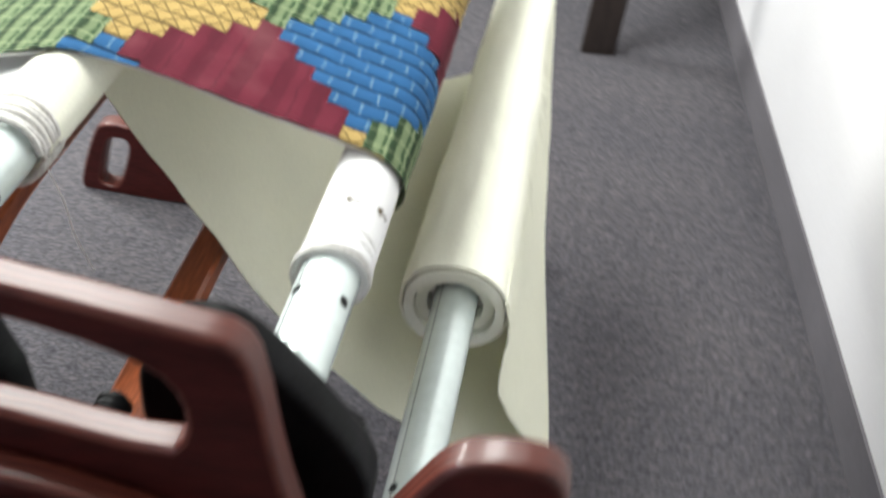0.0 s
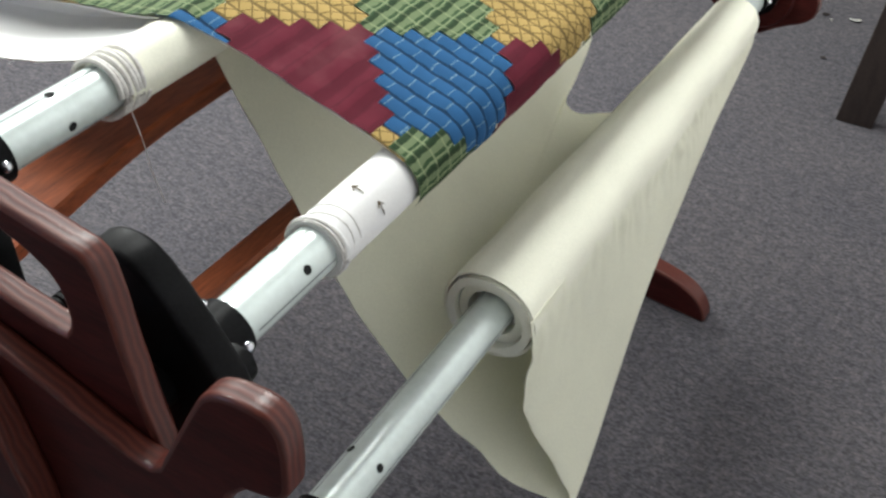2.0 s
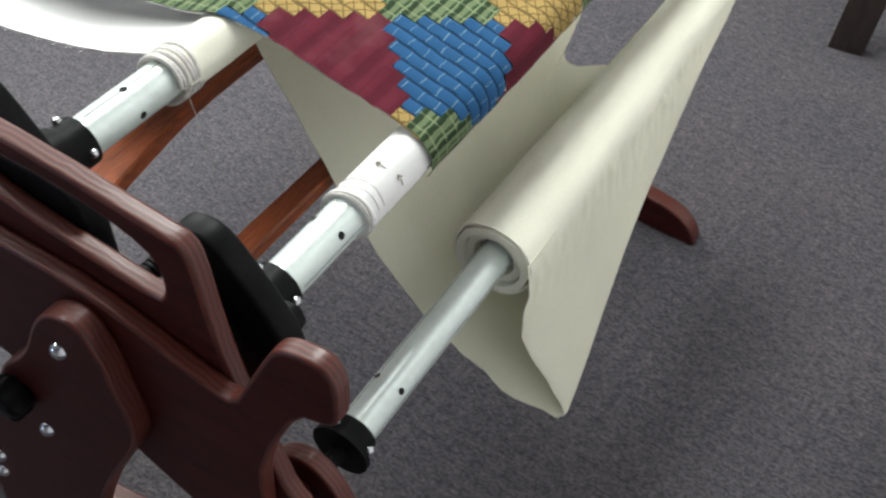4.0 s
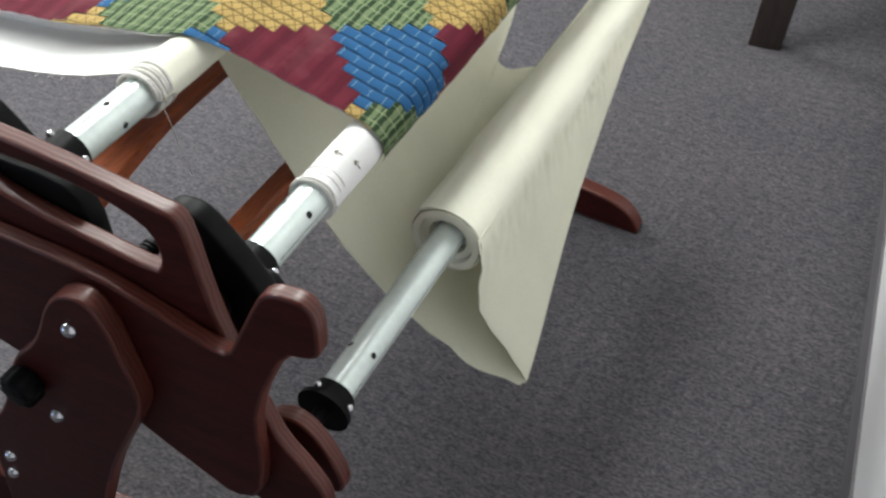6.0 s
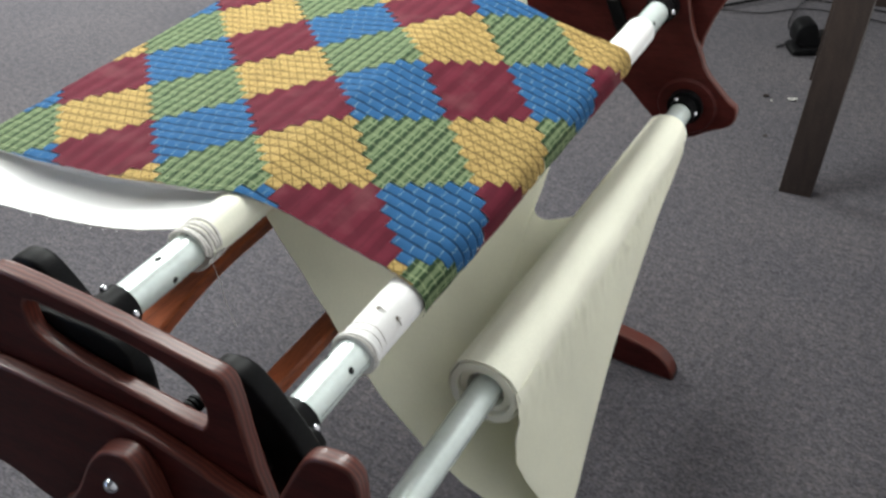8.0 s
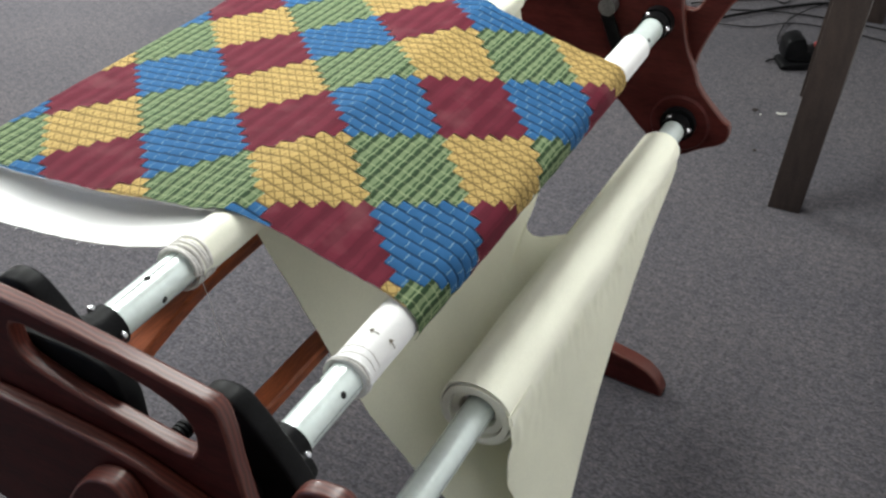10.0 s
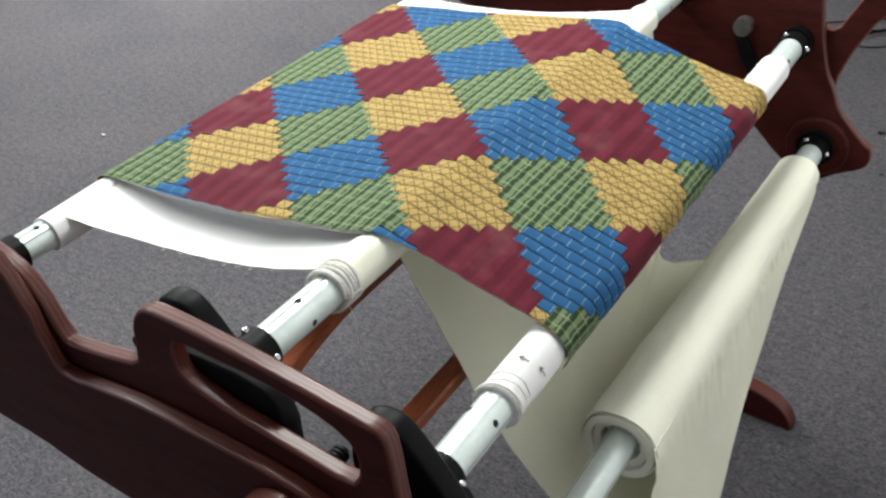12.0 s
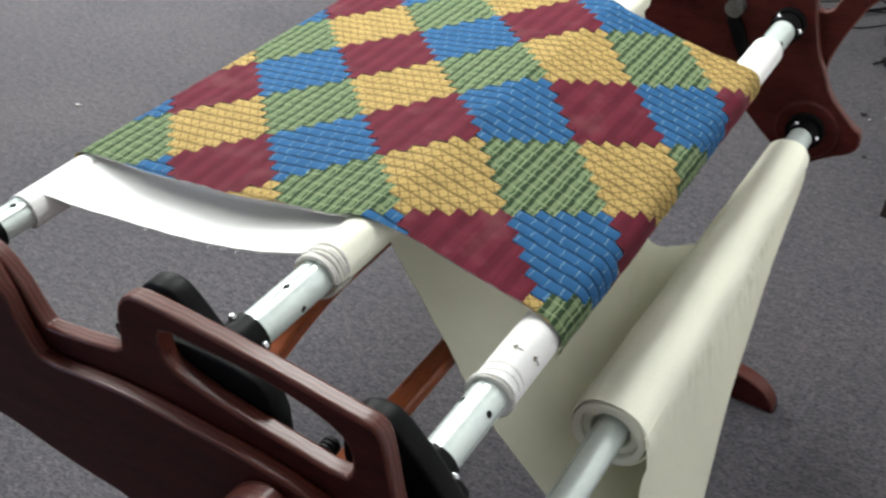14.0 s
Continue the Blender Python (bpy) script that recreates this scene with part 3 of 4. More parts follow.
def pole(name, holes, hole_y=0.382):
    px, pz = POLES[name]
    ob = part("pole", tubed(px, pz, 0.296, MIRROR - 0.296, TUBE_R, 48, inner=TUBE_R - 0.003), M_ALU, frame_thing)
    for far in (False, True):
        ends = [(0.2625, 0.338 if name == "back" and not far else 0.310)]
        for a, b in ends:
            y0, y1 = (MIRROR - b, MIRROR - a) if far else (a, b)
            if name == "lower" and not far:
                bm = tubed(px, pz, 0.2955, 0.3175, TUBE_R + 0.0045, 40)
                tube(bm, px, pz, 0.2895, 0.2957, TUBE_R + 0.0125, 40)
                tube(bm, px, pz, 0.2600, 0.2897, 0.009, 20)
                part("end_cap", bm, M_BLACK, ob, "flanged black plastic end cap")
                continue
            bm = tubed(px, pz, y0, y1, TUBE_R + 0.0045, 40)
            y2, y3 = (MIRROR - 0.284, MIRROR - 0.2642) if far else (0.2642, 0.284)
            tube(bm, px, pz, y2, y3, TUBE_R + (0.0135 if name == "lower" else 0.0085), 40)
            part("end_cap", bm, M_BLACK, ob, "black plastic end cap")
        for a in (4, 118):
            yy = (MIRROR - 0.300) if far else 0.305 if name == "lower" else 0.300
            s = bmesh.new()
            bmesh.ops.create_uvsphere(s, u_segments=12, v_segments=8, radius=0.0052)
            c = part("screw", s, M_STEEL, ob, "bright screw head")
            c.location = (px + (TUBE_R + 0.005) * math.cos(radians(a)), yy, pz + (TUBE_R + 0.005) * math.sin(radians(a)))
    for a in (holes[-1] + 2, holes[0] - 30):
        bm, rows = bmesh.new(), []
        for yy in (0.3185, MIRROR - 0.3185):
            rows.append([bm.verts.new((px + (TUBE_R + lift) * math.cos(radians(a + w)), yy, pz + (TUBE_R + lift) * math.sin(radians(a + w)))) for w, lift in ((-1.6, -0.0004), (-1.6, 0.0002), (1.6, 0.0002), (1.6, -0.0004))])
        for k in range(4):
            bm.faces.new((rows[0][k], rows[0][(k + 1) % 4], rows[1][(k + 1) % 4], rows[1][k]))
        bm.faces.new(rows[0]), bm.faces.new(rows[1])
        part("groove", bm, M_GROOVE, ob, "dull grey groove along the pole")
    for far in (False, True):
        for a in holes:
            yy = MIRROR - hole_y if far else hole_y
            bm = bmesh.new()
            ring = []
            for k in range(16):
                t = 2 * math.pi * k / 16
                aa = radians(a) + 0.0042 * math.cos(t) / TUBE_R
                ring.append(bm.verts.new((px + (TUBE_R + 0.0004) * math.cos(aa), yy + 0.0042 * math.sin(t), pz + (TUBE_R + 0.0004) * math.sin(aa))))
            mid = bm.verts.new((px + (TUBE_R + 0.0004) * math.cos(radians(a)), yy, pz + (TUBE_R + 0.0004) * math.sin(radians(a))))
            for k in range(16):
                bm.faces.new((ring[k], ring[(k + 1) % 16], mid))
            part("drilled_hole", bm, M_HOLE, ob, "dark drilled hole")
    return ob


pole("front", (30, 129))
pole("middle", (-6, 84), 0.370)
pole("back", (75,), 0.370)
pole("lower", (32, 125), 0.378)


def stretcher(x0, x1, z0, z1, flare):
    """A rail between the end panels that broadens towards its near end."""
    bm, rows = bmesh.new(), []
    y_a, y_b, n = 0.2125, END_MIRROR - 0.2125, 40
    c = 0.003
    for i in range(n + 1):
        y = y_a + (y_b - y_a) * i / n
        f = max(0.0, 1 - (y - y_a) / 0.38)
        e = x1 + flare * f * f * (3 - 2 * f)
        rows.append([bm.verts.new((x, y, z)) for x, z in ((x0 + c, z0), (e - c, z0), (e, z0 + c), (e, z1 - c), (e - c, z1), (x0 + c, z1), (x0, z1 - c), (x0, z0 + c))])
    for p, q in zip(rows, rows[1:]):
        for k in range(8):
            bm.faces.new((p[k], p[(k + 1) % 8], q[(k + 1) % 8], q[k]))
    bm.faces.new(rows[0]), bm.faces.new(rows[-1])
    return bm


for rail in ((-0.505, -0.442, 0.768, 0.790, 0.048), (-0.314, -0.281, 0.686, 0.706, 0.004)):
    part("stretcher", stretcher(*rail), M_RAIL, frame_thing, "reddish wooden stretcher rail")

# ---------------------------------------------------------------- cloth on the frame

WRAP = TUBE_R + 0.005
F_, M_, B_ = (Vector((POLES[k][0], 0, POLES[k][1])) for k in ("front", "middle", "back"))


def quilt_point(u, y, lift=0.0):
    """A place on the quilt: u runs from the front pole's top over the middle pole to the back pole."""
    d1 = (M_ - F_)
    n1 = Vector((-d1.z, 0, d1.x)).normalized()
    n1 = n1 if n1.z > 0 else -n1
    d2 = (B_ - M_)
    n2 = Vector((-d2.z, 0, d2.x)).normalized()
    n2 = n2 if n2.z > 0 else -n2
    l1, l2 = d1.length, d2.length
    r = WRAP + 0.004 + lift
    a1, a2 = math.atan2(n1.z, n1.x), math.atan2(n2.z, n2.x)
    half = (WRAP + 0.004) * abs(a2 - a1) / 2
    if u < 0:
        a = a1 + u / (WRAP + 0.004)
        p = F_ + r * Vector((math.cos(a), 0, math.sin(a)))
    elif u <= l1 - half:
        p = F_ + d1 * (u / (l1 - half)) + n1 * r
    elif u <= l1 + half:
        a = a1 + (a2 - a1) * (u - l1 + half) / (2 * half)
        p = M_ + r * Vector((math.cos(a), 0, math.sin(a)))
    elif u <= l1 + l2:
        p = M_ + d2 * ((u - l1 - half) / (l2 - half)) + n2 * r
    else:
        a = a2 + (u - l1 - l2) / (WRAP + 0.004)
        p = B_ + r * Vector((math.cos(a), 0, math.sin(a)))
    near = 1 - min(1, (y - 0.50) / 0.1)
    if l1 + half < u < l1 + l2:
        f = (u - l1 - half) / (l2 - half)
        p = p + Vector((0, 0, -0.010 * math.sin(math.pi * f) * (0.4 + 0.6 * near)))
    return p + Vector((0, y, 0))


def quilt_near(u):
    f = max(0.0, min(1.0, (u - 0.13) / 0.17))
    return 0.5235 - 0.021 * f * f * (3 - 2 * f) + 0.0015 * math.sin(u * 40)


def quilt_far(u):
    f = max(0.0, min(1.0, (u - 0.20) / 0.10))
    g = max(0.0, min(1.0, (u + 0.02) / 0.10))
    return 1.234 - 0.015 * g * g * (3 - 2 * g) + 0.018 * f * f * (3 - 2 * f) + 0.0015 * math.sin(u * 33)


OFF_U, OFF_Y = 0.022 - CELL_U / 2, 0.652 - CELL_Y / 2
U_MIN, U_MAX, Y_FAR = -0.062, 0.76, 1.255
quilt = holder("quilt", "stretched patchwork quilt of stepped yellow, green, blue and maroon diamonds", "quilt")


def colour_of(k, m):
    if k % 2 == 0:
        return "blue" if (k // 2 + m) % 2 == 0 else "yellow"
    return "red" if ((k - 1) // 2 + m) % 2 == 0 else "green"


def diamond_of(ci, cj):
    """Which diamond a small cell belongs to, by stepped distance; returns its key."""
    best = None
    u, y = OFF_U + (ci + 0.5) * CELL_U, OFF_Y + (cj + 0.5) * CELL_Y
    for k in range(-2, 11):
        uc = 0.022 + HALF_U * k
        if abs(uc - u) > 2 * HALF_U:
            continue
        y_base = 0.652 if k % 2 == 0 else 0.5553
        for m in range(-2, 5):
            yc = y_base + 2 * HALF_Y * m
            d = abs(u - uc) / HALF_U + abs(y - yc) / HALF_Y - 0.01 * yc + 0.0001 * k
            if best is None or d < best[0]:
                best = (d, k, m)
    return best[1:]


cells = {}
for ci in range(int((U_MIN - OFF_U) / CELL_U) - 1, int((U_MAX - OFF_U) / CELL_U) + 1):
    for cj in range(int((0.48 - OFF_Y) / CELL_Y) - 1, int((Y_FAR - OFF_Y) / CELL_Y) + 1):
        cells.setdefault(diamond_of(ci, cj), []).append((ci, cj))
SUB = 6


def patch(key, members):
    bm = bmesh.new()
    uvl = bm.loops.layers.uv.new("UVMap")
    seen, hue = {}, colour_of(*key)

    def vert(i, j):
        if (i, j) not in seen:
            u = max(U_MIN, OFF_U + i * CELL_U / 4)
            y = min(quilt_far(u), max(quilt_near(u), OFF_Y + j * CELL_Y / SUB))
            ridge = 0.0015 * abs(math.sin(math.pi * j / SUB)) ** 0.6
            if hue == "red":
                ridge = 0.0012 + 0.0006 * math.sin(2 * math.pi * u / 0.03)
            elif hue == "green":
                ridge = 0.0013 * abs(math.sin(math.pi * u / 0.0189)) ** 0.6
            lift = ridge + 0.0012 * noise.noise((u * 30, y * 30, 1.0))
            seen[i, j] = (bm.verts.new(quilt_point(u, y, lift)), u, y)
        return seen[i, j]

    for ci, cj in members:
        for a in range(4):
            for b in range(SUB):
                q = [vert(ci * 4 + a, cj * SUB + b), vert(ci * 4 + a + 1, cj * SUB + b), vert(ci * 4 + a + 1, cj * SUB + b + 1), vert(ci * 4 + a, cj * SUB + b + 1)]
                if abs(q[0][2] - q[3][2]) < 1e-5 and abs(q[1][2] - q[2][2]) < 1e-5 or abs(q[0][1] - q[1][1]) < 1e-5:
                    continue
                f = bm.faces.new([v[0] for v in q])
                for loop, v in zip(f.loops, q):
                    loop[uvl].uv = (v[1] - OFF_U, v[2] - OFF_Y)
    if not bm.faces:
        bm.free()
        return
    bmesh.ops.delete(bm, geom=[v for v in bm.verts if not v.link_faces], context="VERTS")
    part("patch", bm, PATCH_MATERIALS[colour_of(*key)], quilt, colour_of(*key).replace("red", "maroon") + " printed cotton patch")


for key, members in sorted(cells.items()):
    patch(key, members)


def quilt_under():
    rows = []
    n = 60
    for i in range(n + 1):
        u = U_MIN + (U_MAX - U_MIN) * i / n
        rows.append([quilt_point(u, y, -0.0035) for y in (quilt_near(u) + 0.005, 0.6, 0.8, 1.0, 1.15, quilt_far(u) - 0.001)])
    return strip(rows, 0, 0.002)


part("lining", quilt_under(), M_WHITE, quilt, "white cotton lining")

# backing cloth: wrapped on the back and middle poles, slack between them at its near edge
backing = holder("backing_cloth", "white cotton backing wrapped on two poles and sagging between them", "cloth")


def backing_sheet():
    rows = []
    n = 48
    for i in range(n + 1):
        f = i / n
        row = []
        for y in (0.405, 0.42, 0.44, 0.46, 0.48, 0.495, 0.505, 0.515, 0.525, 0.535, 0.545, 0.56, 0.7, 0.9, 1.1, 1.25, 1.30):
            near = max(0.0, min(1.0, (0.545 - y) / 0.05))
            near = near * near * (3 - 2 * near)
            base = M_ + (B_ - M_) * f
            sag = math.sin(math.pi * f) ** 0.8
            z = base.z + WRAP + 0.002 - 0.016 * math.sin(math.pi * f) - 0.027 * sag * near - 0.003
            row.append(Vector((base.x, y + (0.034 * math.sin(math.pi * f) + 0.034 * (1 - f) ** 4) * near + 0.002 * noise.noise((f * 20, y * 9, 0)), z)))
        rows.append(row)
    return rows


backing_rows = backing_sheet()
part("sheet", strip(backing_rows, 0, 0.0015), M_WHITE, backing)
for (pole_name, mat, y_end) in (("middle", M_MUSLIN, 0.432), ("back", M_WHITE, 0.385)):
    px, pz = POLES[pole_name]
    part("wrap", tubed(px, pz, y_end, MIRROR - y_end - 0.01, WRAP, 44, inner=TUBE_R + 0.0003, rings=40, wobble=0.002), mat, backing)


def string_turns(px, pz, y0, y1, r, turns, slack, thick=0.0013):
    pts = []
    for i in range(turns * 24):
        a = 2 * math.pi * i / 24
        f = i / (turns * 24)
        pts.append(Vector((px + r * math.cos(a), y0 + (y1 - y0) * f + slack * math.sin(a + 1) + 0.0045 * noise.noise((i * 0.13, y0 * 50, 0)), pz + r * math.sin(a))))
    return wire(pts, thick, 6)


px, pz = POLES["middle"]
string_ob = tagged(part("tie_string", string_turns(px, pz, 0.416, 0.449, WRAP + 0.0006, 6, 0.0042, 0.0025), M_STRING), "whitish string wound round the middle pole's cloth", "string")
part("loose_end", wire(glide([(px + 0.022, 0.43, pz - 0.018), (px + 0.026, 0.432, pz - 0.05), (px + 0.024, 0.436, pz - 0.085), (px + 0.03, 0.438, pz - 0.12)], 24), 0.00045, 5), M_STRING, string_ob)
px, pz = POLES["front"]
leader = holder("leader_cloth", "white cotton leader rolled on the front pole with small inked arrows", "cloth")
part("wrap", tubed(px, pz, 0.415, MIRROR - 0.40, WRAP, 44, inner=TUBE_R + 0.0003, rings=40, wobble=0.0012), M_WHITE, leader)
part("hem_thread", string_turns(px, pz, 0.424, 0.446, WRAP + 0.0004, 2, 0.009, 0.0005), M_STRING, leader)
part("hem_fold", string_turns(px, pz, 0.4165, 0.4205, WRAP + 0.0002, 2, 0.0055, 0.0026), M_WHITE, leader)
part("frayed_hem", string_turns(px, pz, 0.412, 0.419, WRAP + 0.0016, 3, 0.004, 0.0008), M_STRING, leader)


def on_pole(px, pz, r, a, y):
    return Vector((px + r * math.cos(radians(a)), y, pz + r * math.sin(radians(a))))


for a0, y0 in ((92, 0.470), (40, 0.475)):
    r = WRAP + 0.0018
    part("inked_arrow", wire([on_pole(px, pz, r, a0 - 9, y0 - 0.0035), on_pole(px, pz, r, a0, y0), on_pole(px, pz, r, a0 - 9, y0 + 0.0035)], 0.0007, 5), M_INK, leader)
    part("inked_line", wire([on_pole(px, pz, r, a0 - 5 * k, y0) for k in range(6)], 0.0006, 5), M_INK, leader)

rnd = random.Random(5)
for k in range(12):
    a = backing_rows[rnd.randrange(6, len(backing_rows) - 6)][0]
    tip = a + Vector((rnd.uniform(-0.004, 0.004), -rnd.uniform(0.002, 0.005), rnd.uniform(-0.003, 0.001)))
    part("frayed_thread", wire([a + Vector((0, 0.002, -0.0006)), a.lerp(tip, 0.5) + Vector((rnd.uniform(-0.002, 0.002), 0, 0)), tip], 0.00035, 4), M_WHITE, backing)

# muslin: rolled on the lower pole and hanging in a loop from the middle pole
px, pz = POLES["lower"]
ROLL = 0.0545
muslin = holder("muslin_roll", "cream muslin rolled on a pole, hanging in a loose loop", "fabric roll")


def roll_layer(y0, y1, r_near, r_far, wall_near, wall_far, wobble):
    """One turn of the rolled cloth: a tapering sleeve with a wall of its own."""
    bm = bmesh.new()
    seg, n = 64, 60
    outer, inner = [], []
    for i in range(n + 1):
        f = i / n
        y = y0 + (y1 - y0) * f
        o, q = [], []
        for k in range(seg):
            a = 2 * math.pi * k / seg
            w = wobble * noise.noise((math.cos(a) * 1.5, math.sin(a) * 1.5, y * 9)) + 0.4 * wobble * noise.noise((math.cos(a) * 5, math.sin(a) * 5, y * 26))
            r = r_near + (r_far - r_near) * f
            o.append(bm.verts.new((px + (r + w) * math.cos(a), y + 0.0015 * math.sin(3 * a) * (i == 0), pz + (r + w) * math.sin(a))))
            r -= wall_near + (wall_far - wall_near) * f
            q.append(bm.verts.new((px + (r + w) * math.cos(a), y, pz + (r + w) * math.sin(a))))
        outer.append(o), inner.append(q)
    for k in range(seg):
        j = (k + 1) % seg
        for i in range(n):
            bm.faces.new((outer[i][k], outer[i][j], outer[i + 1][j], outer[i + 1][k]))
            bm.faces.new((inner[i][k], inner[i][j], inner[i + 1][j], inner[i + 1][k]))
        bm.faces.new((outer[0][k], outer[0][j], inner[0][j], inner[0][k]))
        bm.faces.new((outer[n][k], outer[n][j], inner[n][j], inner[n][k]))
    return bm


part("roll", roll_layer(0.605, 1.380, ROLL, 0.0385, 0.0025, 0.001, 0.0024), M_MUSLIN, muslin)
part("roll_layer", roll_layer(0.6025, 1.379, ROLL - 0.0048, 0.0372, 0.0095, 0.002, 0.0008), M_MUSLIN, muslin)
part("roll_core", roll_layer(0.610, 1.377, 0.0385, 0.0335, 0.0105, 0.004, 0.0006), M_MUSLIN, muslin)
part("cardboard_sleeve", tubed(px, pz, 0.625, 1.372, 0.0270, 40, inner=TUBE_R + 0.0005), M_STRING, muslin)

NEAR_LOOP = [(-0.352, 0.56, 0.892), (-0.322, 0.568, 0.812), (-0.28, 0.57, 0.733), (-0.228, 0.57, 0.637), (-0.152, 0.57, 0.550), (-0.098, 0.573, 0.500), (-0.036, 0.595, 0.424), (0.022, 0.618, 0.380), (0.046, 0.63, 0.373), (0.044, 0.63, 0.392), (0.020, 0.62, 0.45), (-0.002, 0.606, 0.505), (-0.014, 0.60, 0.55), (-0.012, 0.60, 0.60), (-0.008, 0.60, 0.64), (-0.012, 0.60, 0.67)]
FAR_LOOP = [(-0.352, 1.37, 0.892), (-0.328, 1.35, 0.80), (-0.28, 1.31, 0.72), (-0.240, 1.25, 0.652), (-0.222, 1.158, 0.612), (-0.207, 1.094, 0.608), (-0.182, 1.086, 0.600), (-0.147, 1.102, 0.604), (-0.10, 1.150, 0.595), (-0.052, 1.21, 0.575), (-0.030, 1.28, 0.580), (-0.028, 1.32, 0.595), (-0.026, 1.35, 0.612), (-0.026, 1.37, 0.628), (-0.026, 1.375, 0.64), (-0.028, 1.375, 0.66)]


def hanging_sheet():
    a, b = glide(NEAR_LOOP, 70), glide(FAR_LOOP, 70)
    rows = []
    for i, (p, q) in enumerate(zip(a, b)):
        row = []
        for j in range(181):
            f = j / 180
            w = p.lerp(q, f)
            edge = min(1.0, min(i, 69 - i) / 8)
            pucker = math.exp(-((i - 63) / 4.5) ** 2) * math.exp(-((f - 0.5) / 0.45) ** 2)
            w = w + Vector((0.0075 * pucker * noise.noise((i * 0.2 + f * 14, f * 46, 8.0)), 0, 0.004 * pucker * noise.noise((i * 0.3, f * 60, 2.0))))
            w = w + Vector((0.5, 0, 0.3)) * (0.010 * edge * noise.noise((i * 0.06, f * 4, 3.0)))
            fold = math.exp(-((i - 44) / 13) ** 2)
            w = w + Vector((0.010 * fold * math.sin(math.pi * f ** 0.6), 0, 0))
            belly = math.exp(-((i - 55) / 7) ** 2) * math.sin(math.pi * f) ** 0.8
            w = w + Vector((0.016 * belly, 0, 0))
            hem = max(0.0, 1 - j / 5) * edge
            w = w + Vector((0.0035 * noise.noise((i * 0.45, 1.0, 6.0)), 0.0055 * noise.noise((i * 0.33, 5.0, 2.0)), 0.002 * noise.noise((i * 0.6, 9.0, 4.0)))) * hem
            row.append(w)
        rows.append(row)
    return strip(rows, 0, 0.0012)


part("hanging_loop", hanging_sheet(), M_SHEET, muslin)

# ---------------------------------------------------------------- things round the frame

table = holder("side_table", "narrow dark brown side table on splayed board legs", "table")


def table_leg(x, y, h, lean):
    bm = bmesh.new()
    box(bm, -0.045, 0.045, -0.02, 0.02, 0.0, h, 0.003)
    box(bm, -0.056, 0.045, 0.0205, 0.036, 0.34, h, 0.002)
    for v in bm.verts:
        v.co = Vector((x + v.co.x + lean * v.co.z, y + v.co.y, v.co.z))
    return bm


part("leg", table_leg(0.066, 2.32, 0.74, 0.10), M_LEG, table)
part("leg", table_leg(0.070, 3.8, 0.74, 0.10), M_LEG, table)
part("leg", table_leg(0.260, 3.8, 0.74, 0.0), M_LEG, table)
part("tabletop", boxed(0.04, 0.31, 2.26, 3.9, 0.74, 0.775, 0.006), M_LEG, table)

pipe = holder("white_pipe_leg", "white metal pipe leg with a black rubber tip", "pipe")
part("pipe", tubed(0, 0, 0.03, 0.60, 0.02, 24), M_ALU, pipe)
part("tip", tubed(0, 0, 0.0, 0.032, 0.023, 24), M_BLACK, pipe, "black rubber tip")
pipe.matrix_world = Matrix.Translation((0.315, 2.99, 0.005)) @ Euler((radians(90), 0, radians(0))).to_matrix().to_4x4()

adapter = holder("foot_pedal", "black plastic foot pedal lying on the carpet", "foot pedal")
part("base", board([(-0.085, 0.0), (-0.085, 0.02), (-0.06, 0.03), (0.06, 0.03), (0.085, 0.02), (0.085, 0.0)], -0.05, 0.05, 0.006), M_BLACK, adapter)
part("treadle", board([(-0.075, 0.03), (-0.075, 0.095), (-0.055, 0.118), (-0.012, 0.122), (0.0, 0.10), (0.008, 0.06), (0.06, 0.068), (0.075, 0.03)], -0.042, 0.042, 0.006, rounds=1), M_BLACK, adapter)
part("button", tubed(0.05, 0.075, -0.012, 0.012, 0.011, 16), M_RED, adapter, "small red plastic button")
adapter.matrix_world = pose(-0.095, 3.285, 0, 0, 0, 28)
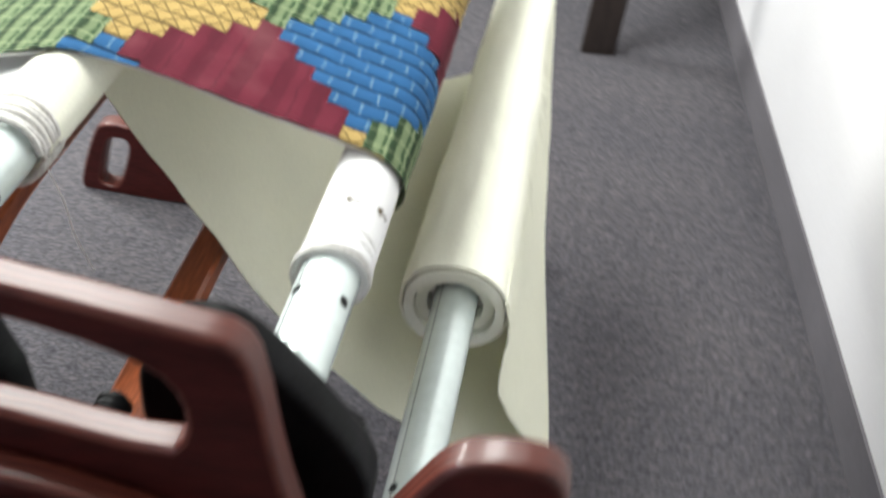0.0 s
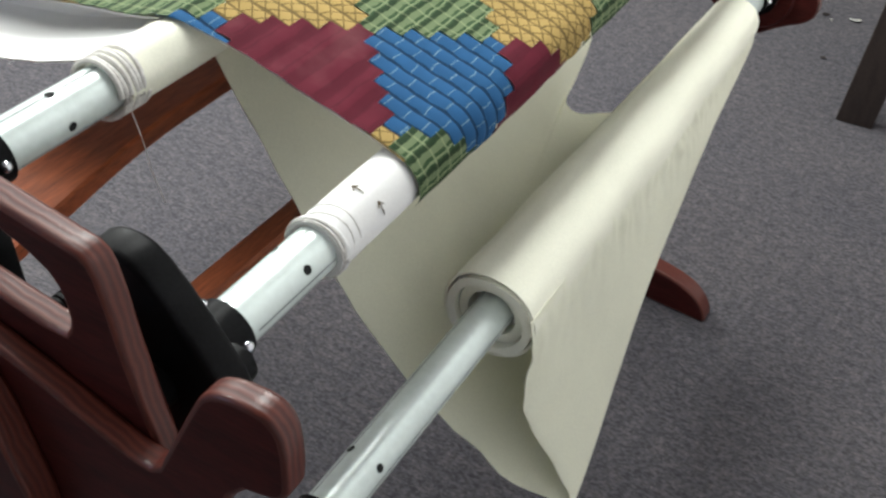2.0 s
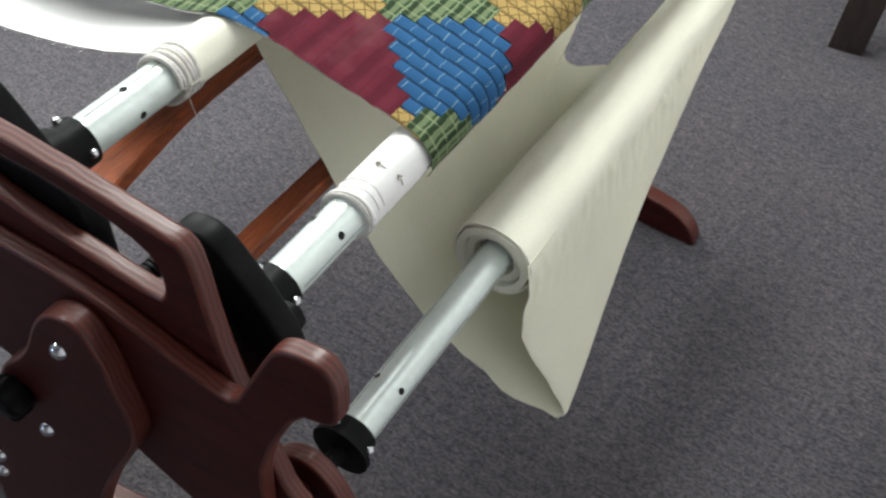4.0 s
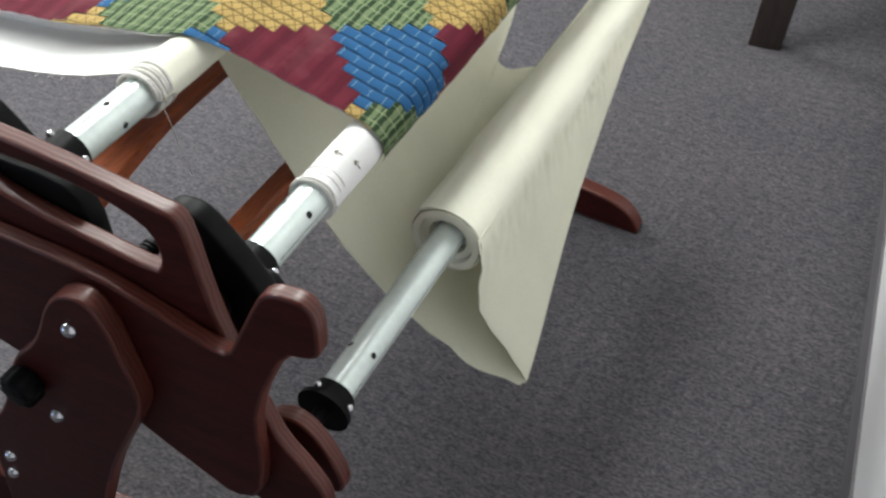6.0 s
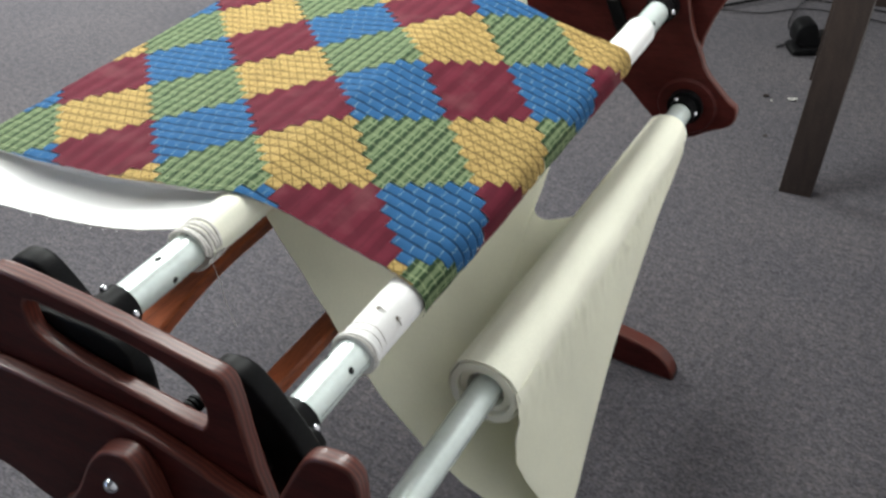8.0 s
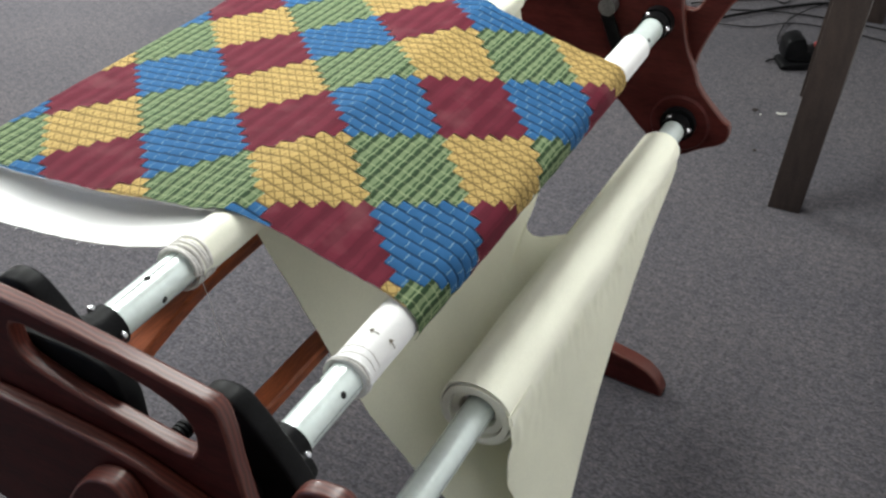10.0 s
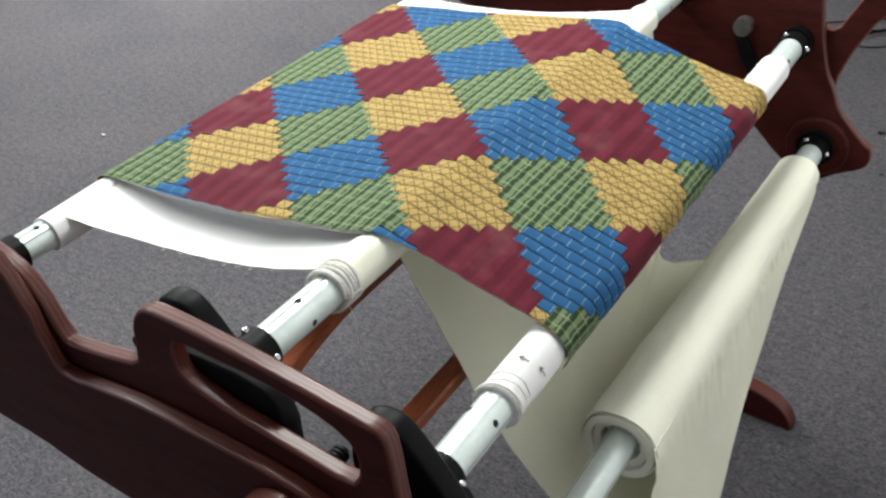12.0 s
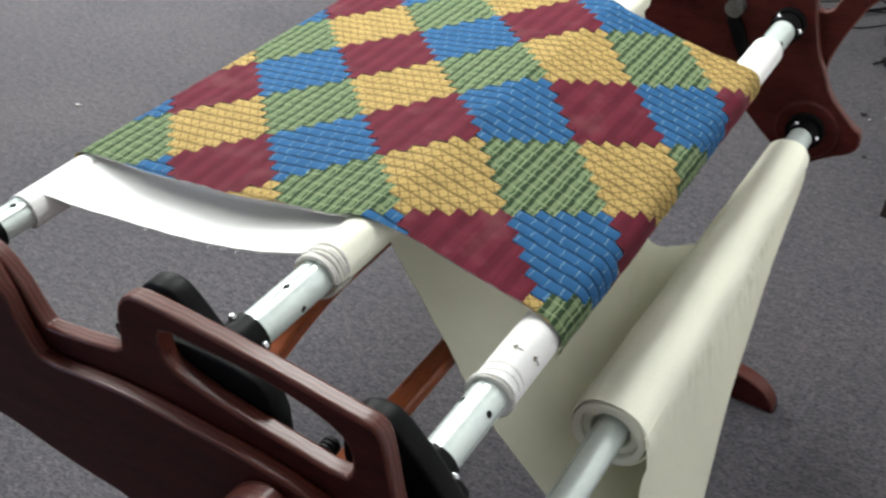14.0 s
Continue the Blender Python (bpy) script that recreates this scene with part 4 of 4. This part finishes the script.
CABLES = [
    (0.0062, [(-0.60, 3.44), (-0.441, 3.589), (-0.338, 3.697), (-0.249, 3.794), (-0.112, 3.88), (0.10, 3.93), (0.33, 3.96)]),
    (0.0030, [(-0.60, 3.63), (-0.437, 3.685), (-0.32, 3.711), (-0.191, 3.73), (-0.053, 3.741), (0.2, 3.70)]),
    (0.0026, [(-0.62, 3.50), (-0.425, 3.515), (-0.324, 3.548), (-0.211, 3.622), (-0.066, 3.639), (0.2, 3.60)]),
    (0.0030, [(-0.62, 3.68), (-0.428, 3.781), (-0.327, 3.839), (-0.27, 3.837), (-0.247, 3.962), (-0.24, 4.3)]),
    (0.0026, [(-0.205, 3.42), (-0.222, 3.499), (-0.219, 3.656), (-0.167, 3.804), (-0.112, 3.905), (-0.05, 4.0)]),
    (0.0045, [(-0.21, 4.15), (-0.166, 4.018), (-0.099, 3.90), (-0.053, 3.681), (-0.05, 3.45), (-0.055, 3.36)]),
    (0.0040, [(-0.150, 3.300), (-0.167, 3.285), (-0.193, 3.268), (-0.21, 3.25)]),
]
for n_cable, (thick, pts) in enumerate(CABLES):
    line = [(x, y, thick + 0.003 + 0.006 * abs(math.sin(2.1 * k + n_cable))) for k, (x, y) in enumerate(pts)]
    tagged(part("cable", wire(glide(line, 60), thick, 8), M_BLACK), ("thick" if thick > 0.004 else "thin") + " black power cable lying on the carpet", "cable", "cables")


def scrap(x, y, s, turn, mat=M_PAPER, label="small crumpled white paper scrap on the carpet"):
    bm = bmesh.new()
    rnd = random.Random(int(x * 1000) + 7)
    mid = bm.verts.new((0, 0, 0.006))
    ring = [bm.verts.new((s * (0.6 + 0.5 * rnd.random()) * math.cos(k * math.pi / 4), s * 0.6 * (0.6 + 0.5 * rnd.random()) * math.sin(k * math.pi / 4), 0.001 + 0.006 * rnd.random())) for k in range(8)]
    for k in range(8):
        bm.faces.new((ring[k], ring[(k + 1) % 8], mid))
    bmesh.ops.solidify(bm, geom=bm.faces[:], thickness=0.001)
    ob = tagged(part("scrap", bm, mat), label, "scrap", "scraps on the carpet")
    ob.matrix_world = pose(x, y, 0.001, 0, 0, turn)


scrap(-0.07, 2.875, 0.022, 20)
scrap(-2.596, 1.728, 0.012, 70)
scrap(-0.13, 2.84, 0.008, 120)
scrap(-0.154, 2.866, 0.014, 40, M_LEG, "small dark lint scrap on the carpet")
scrap(-0.09, 2.60, 0.010, 10, M_LEG, "small dark lint scrap on the carpet")
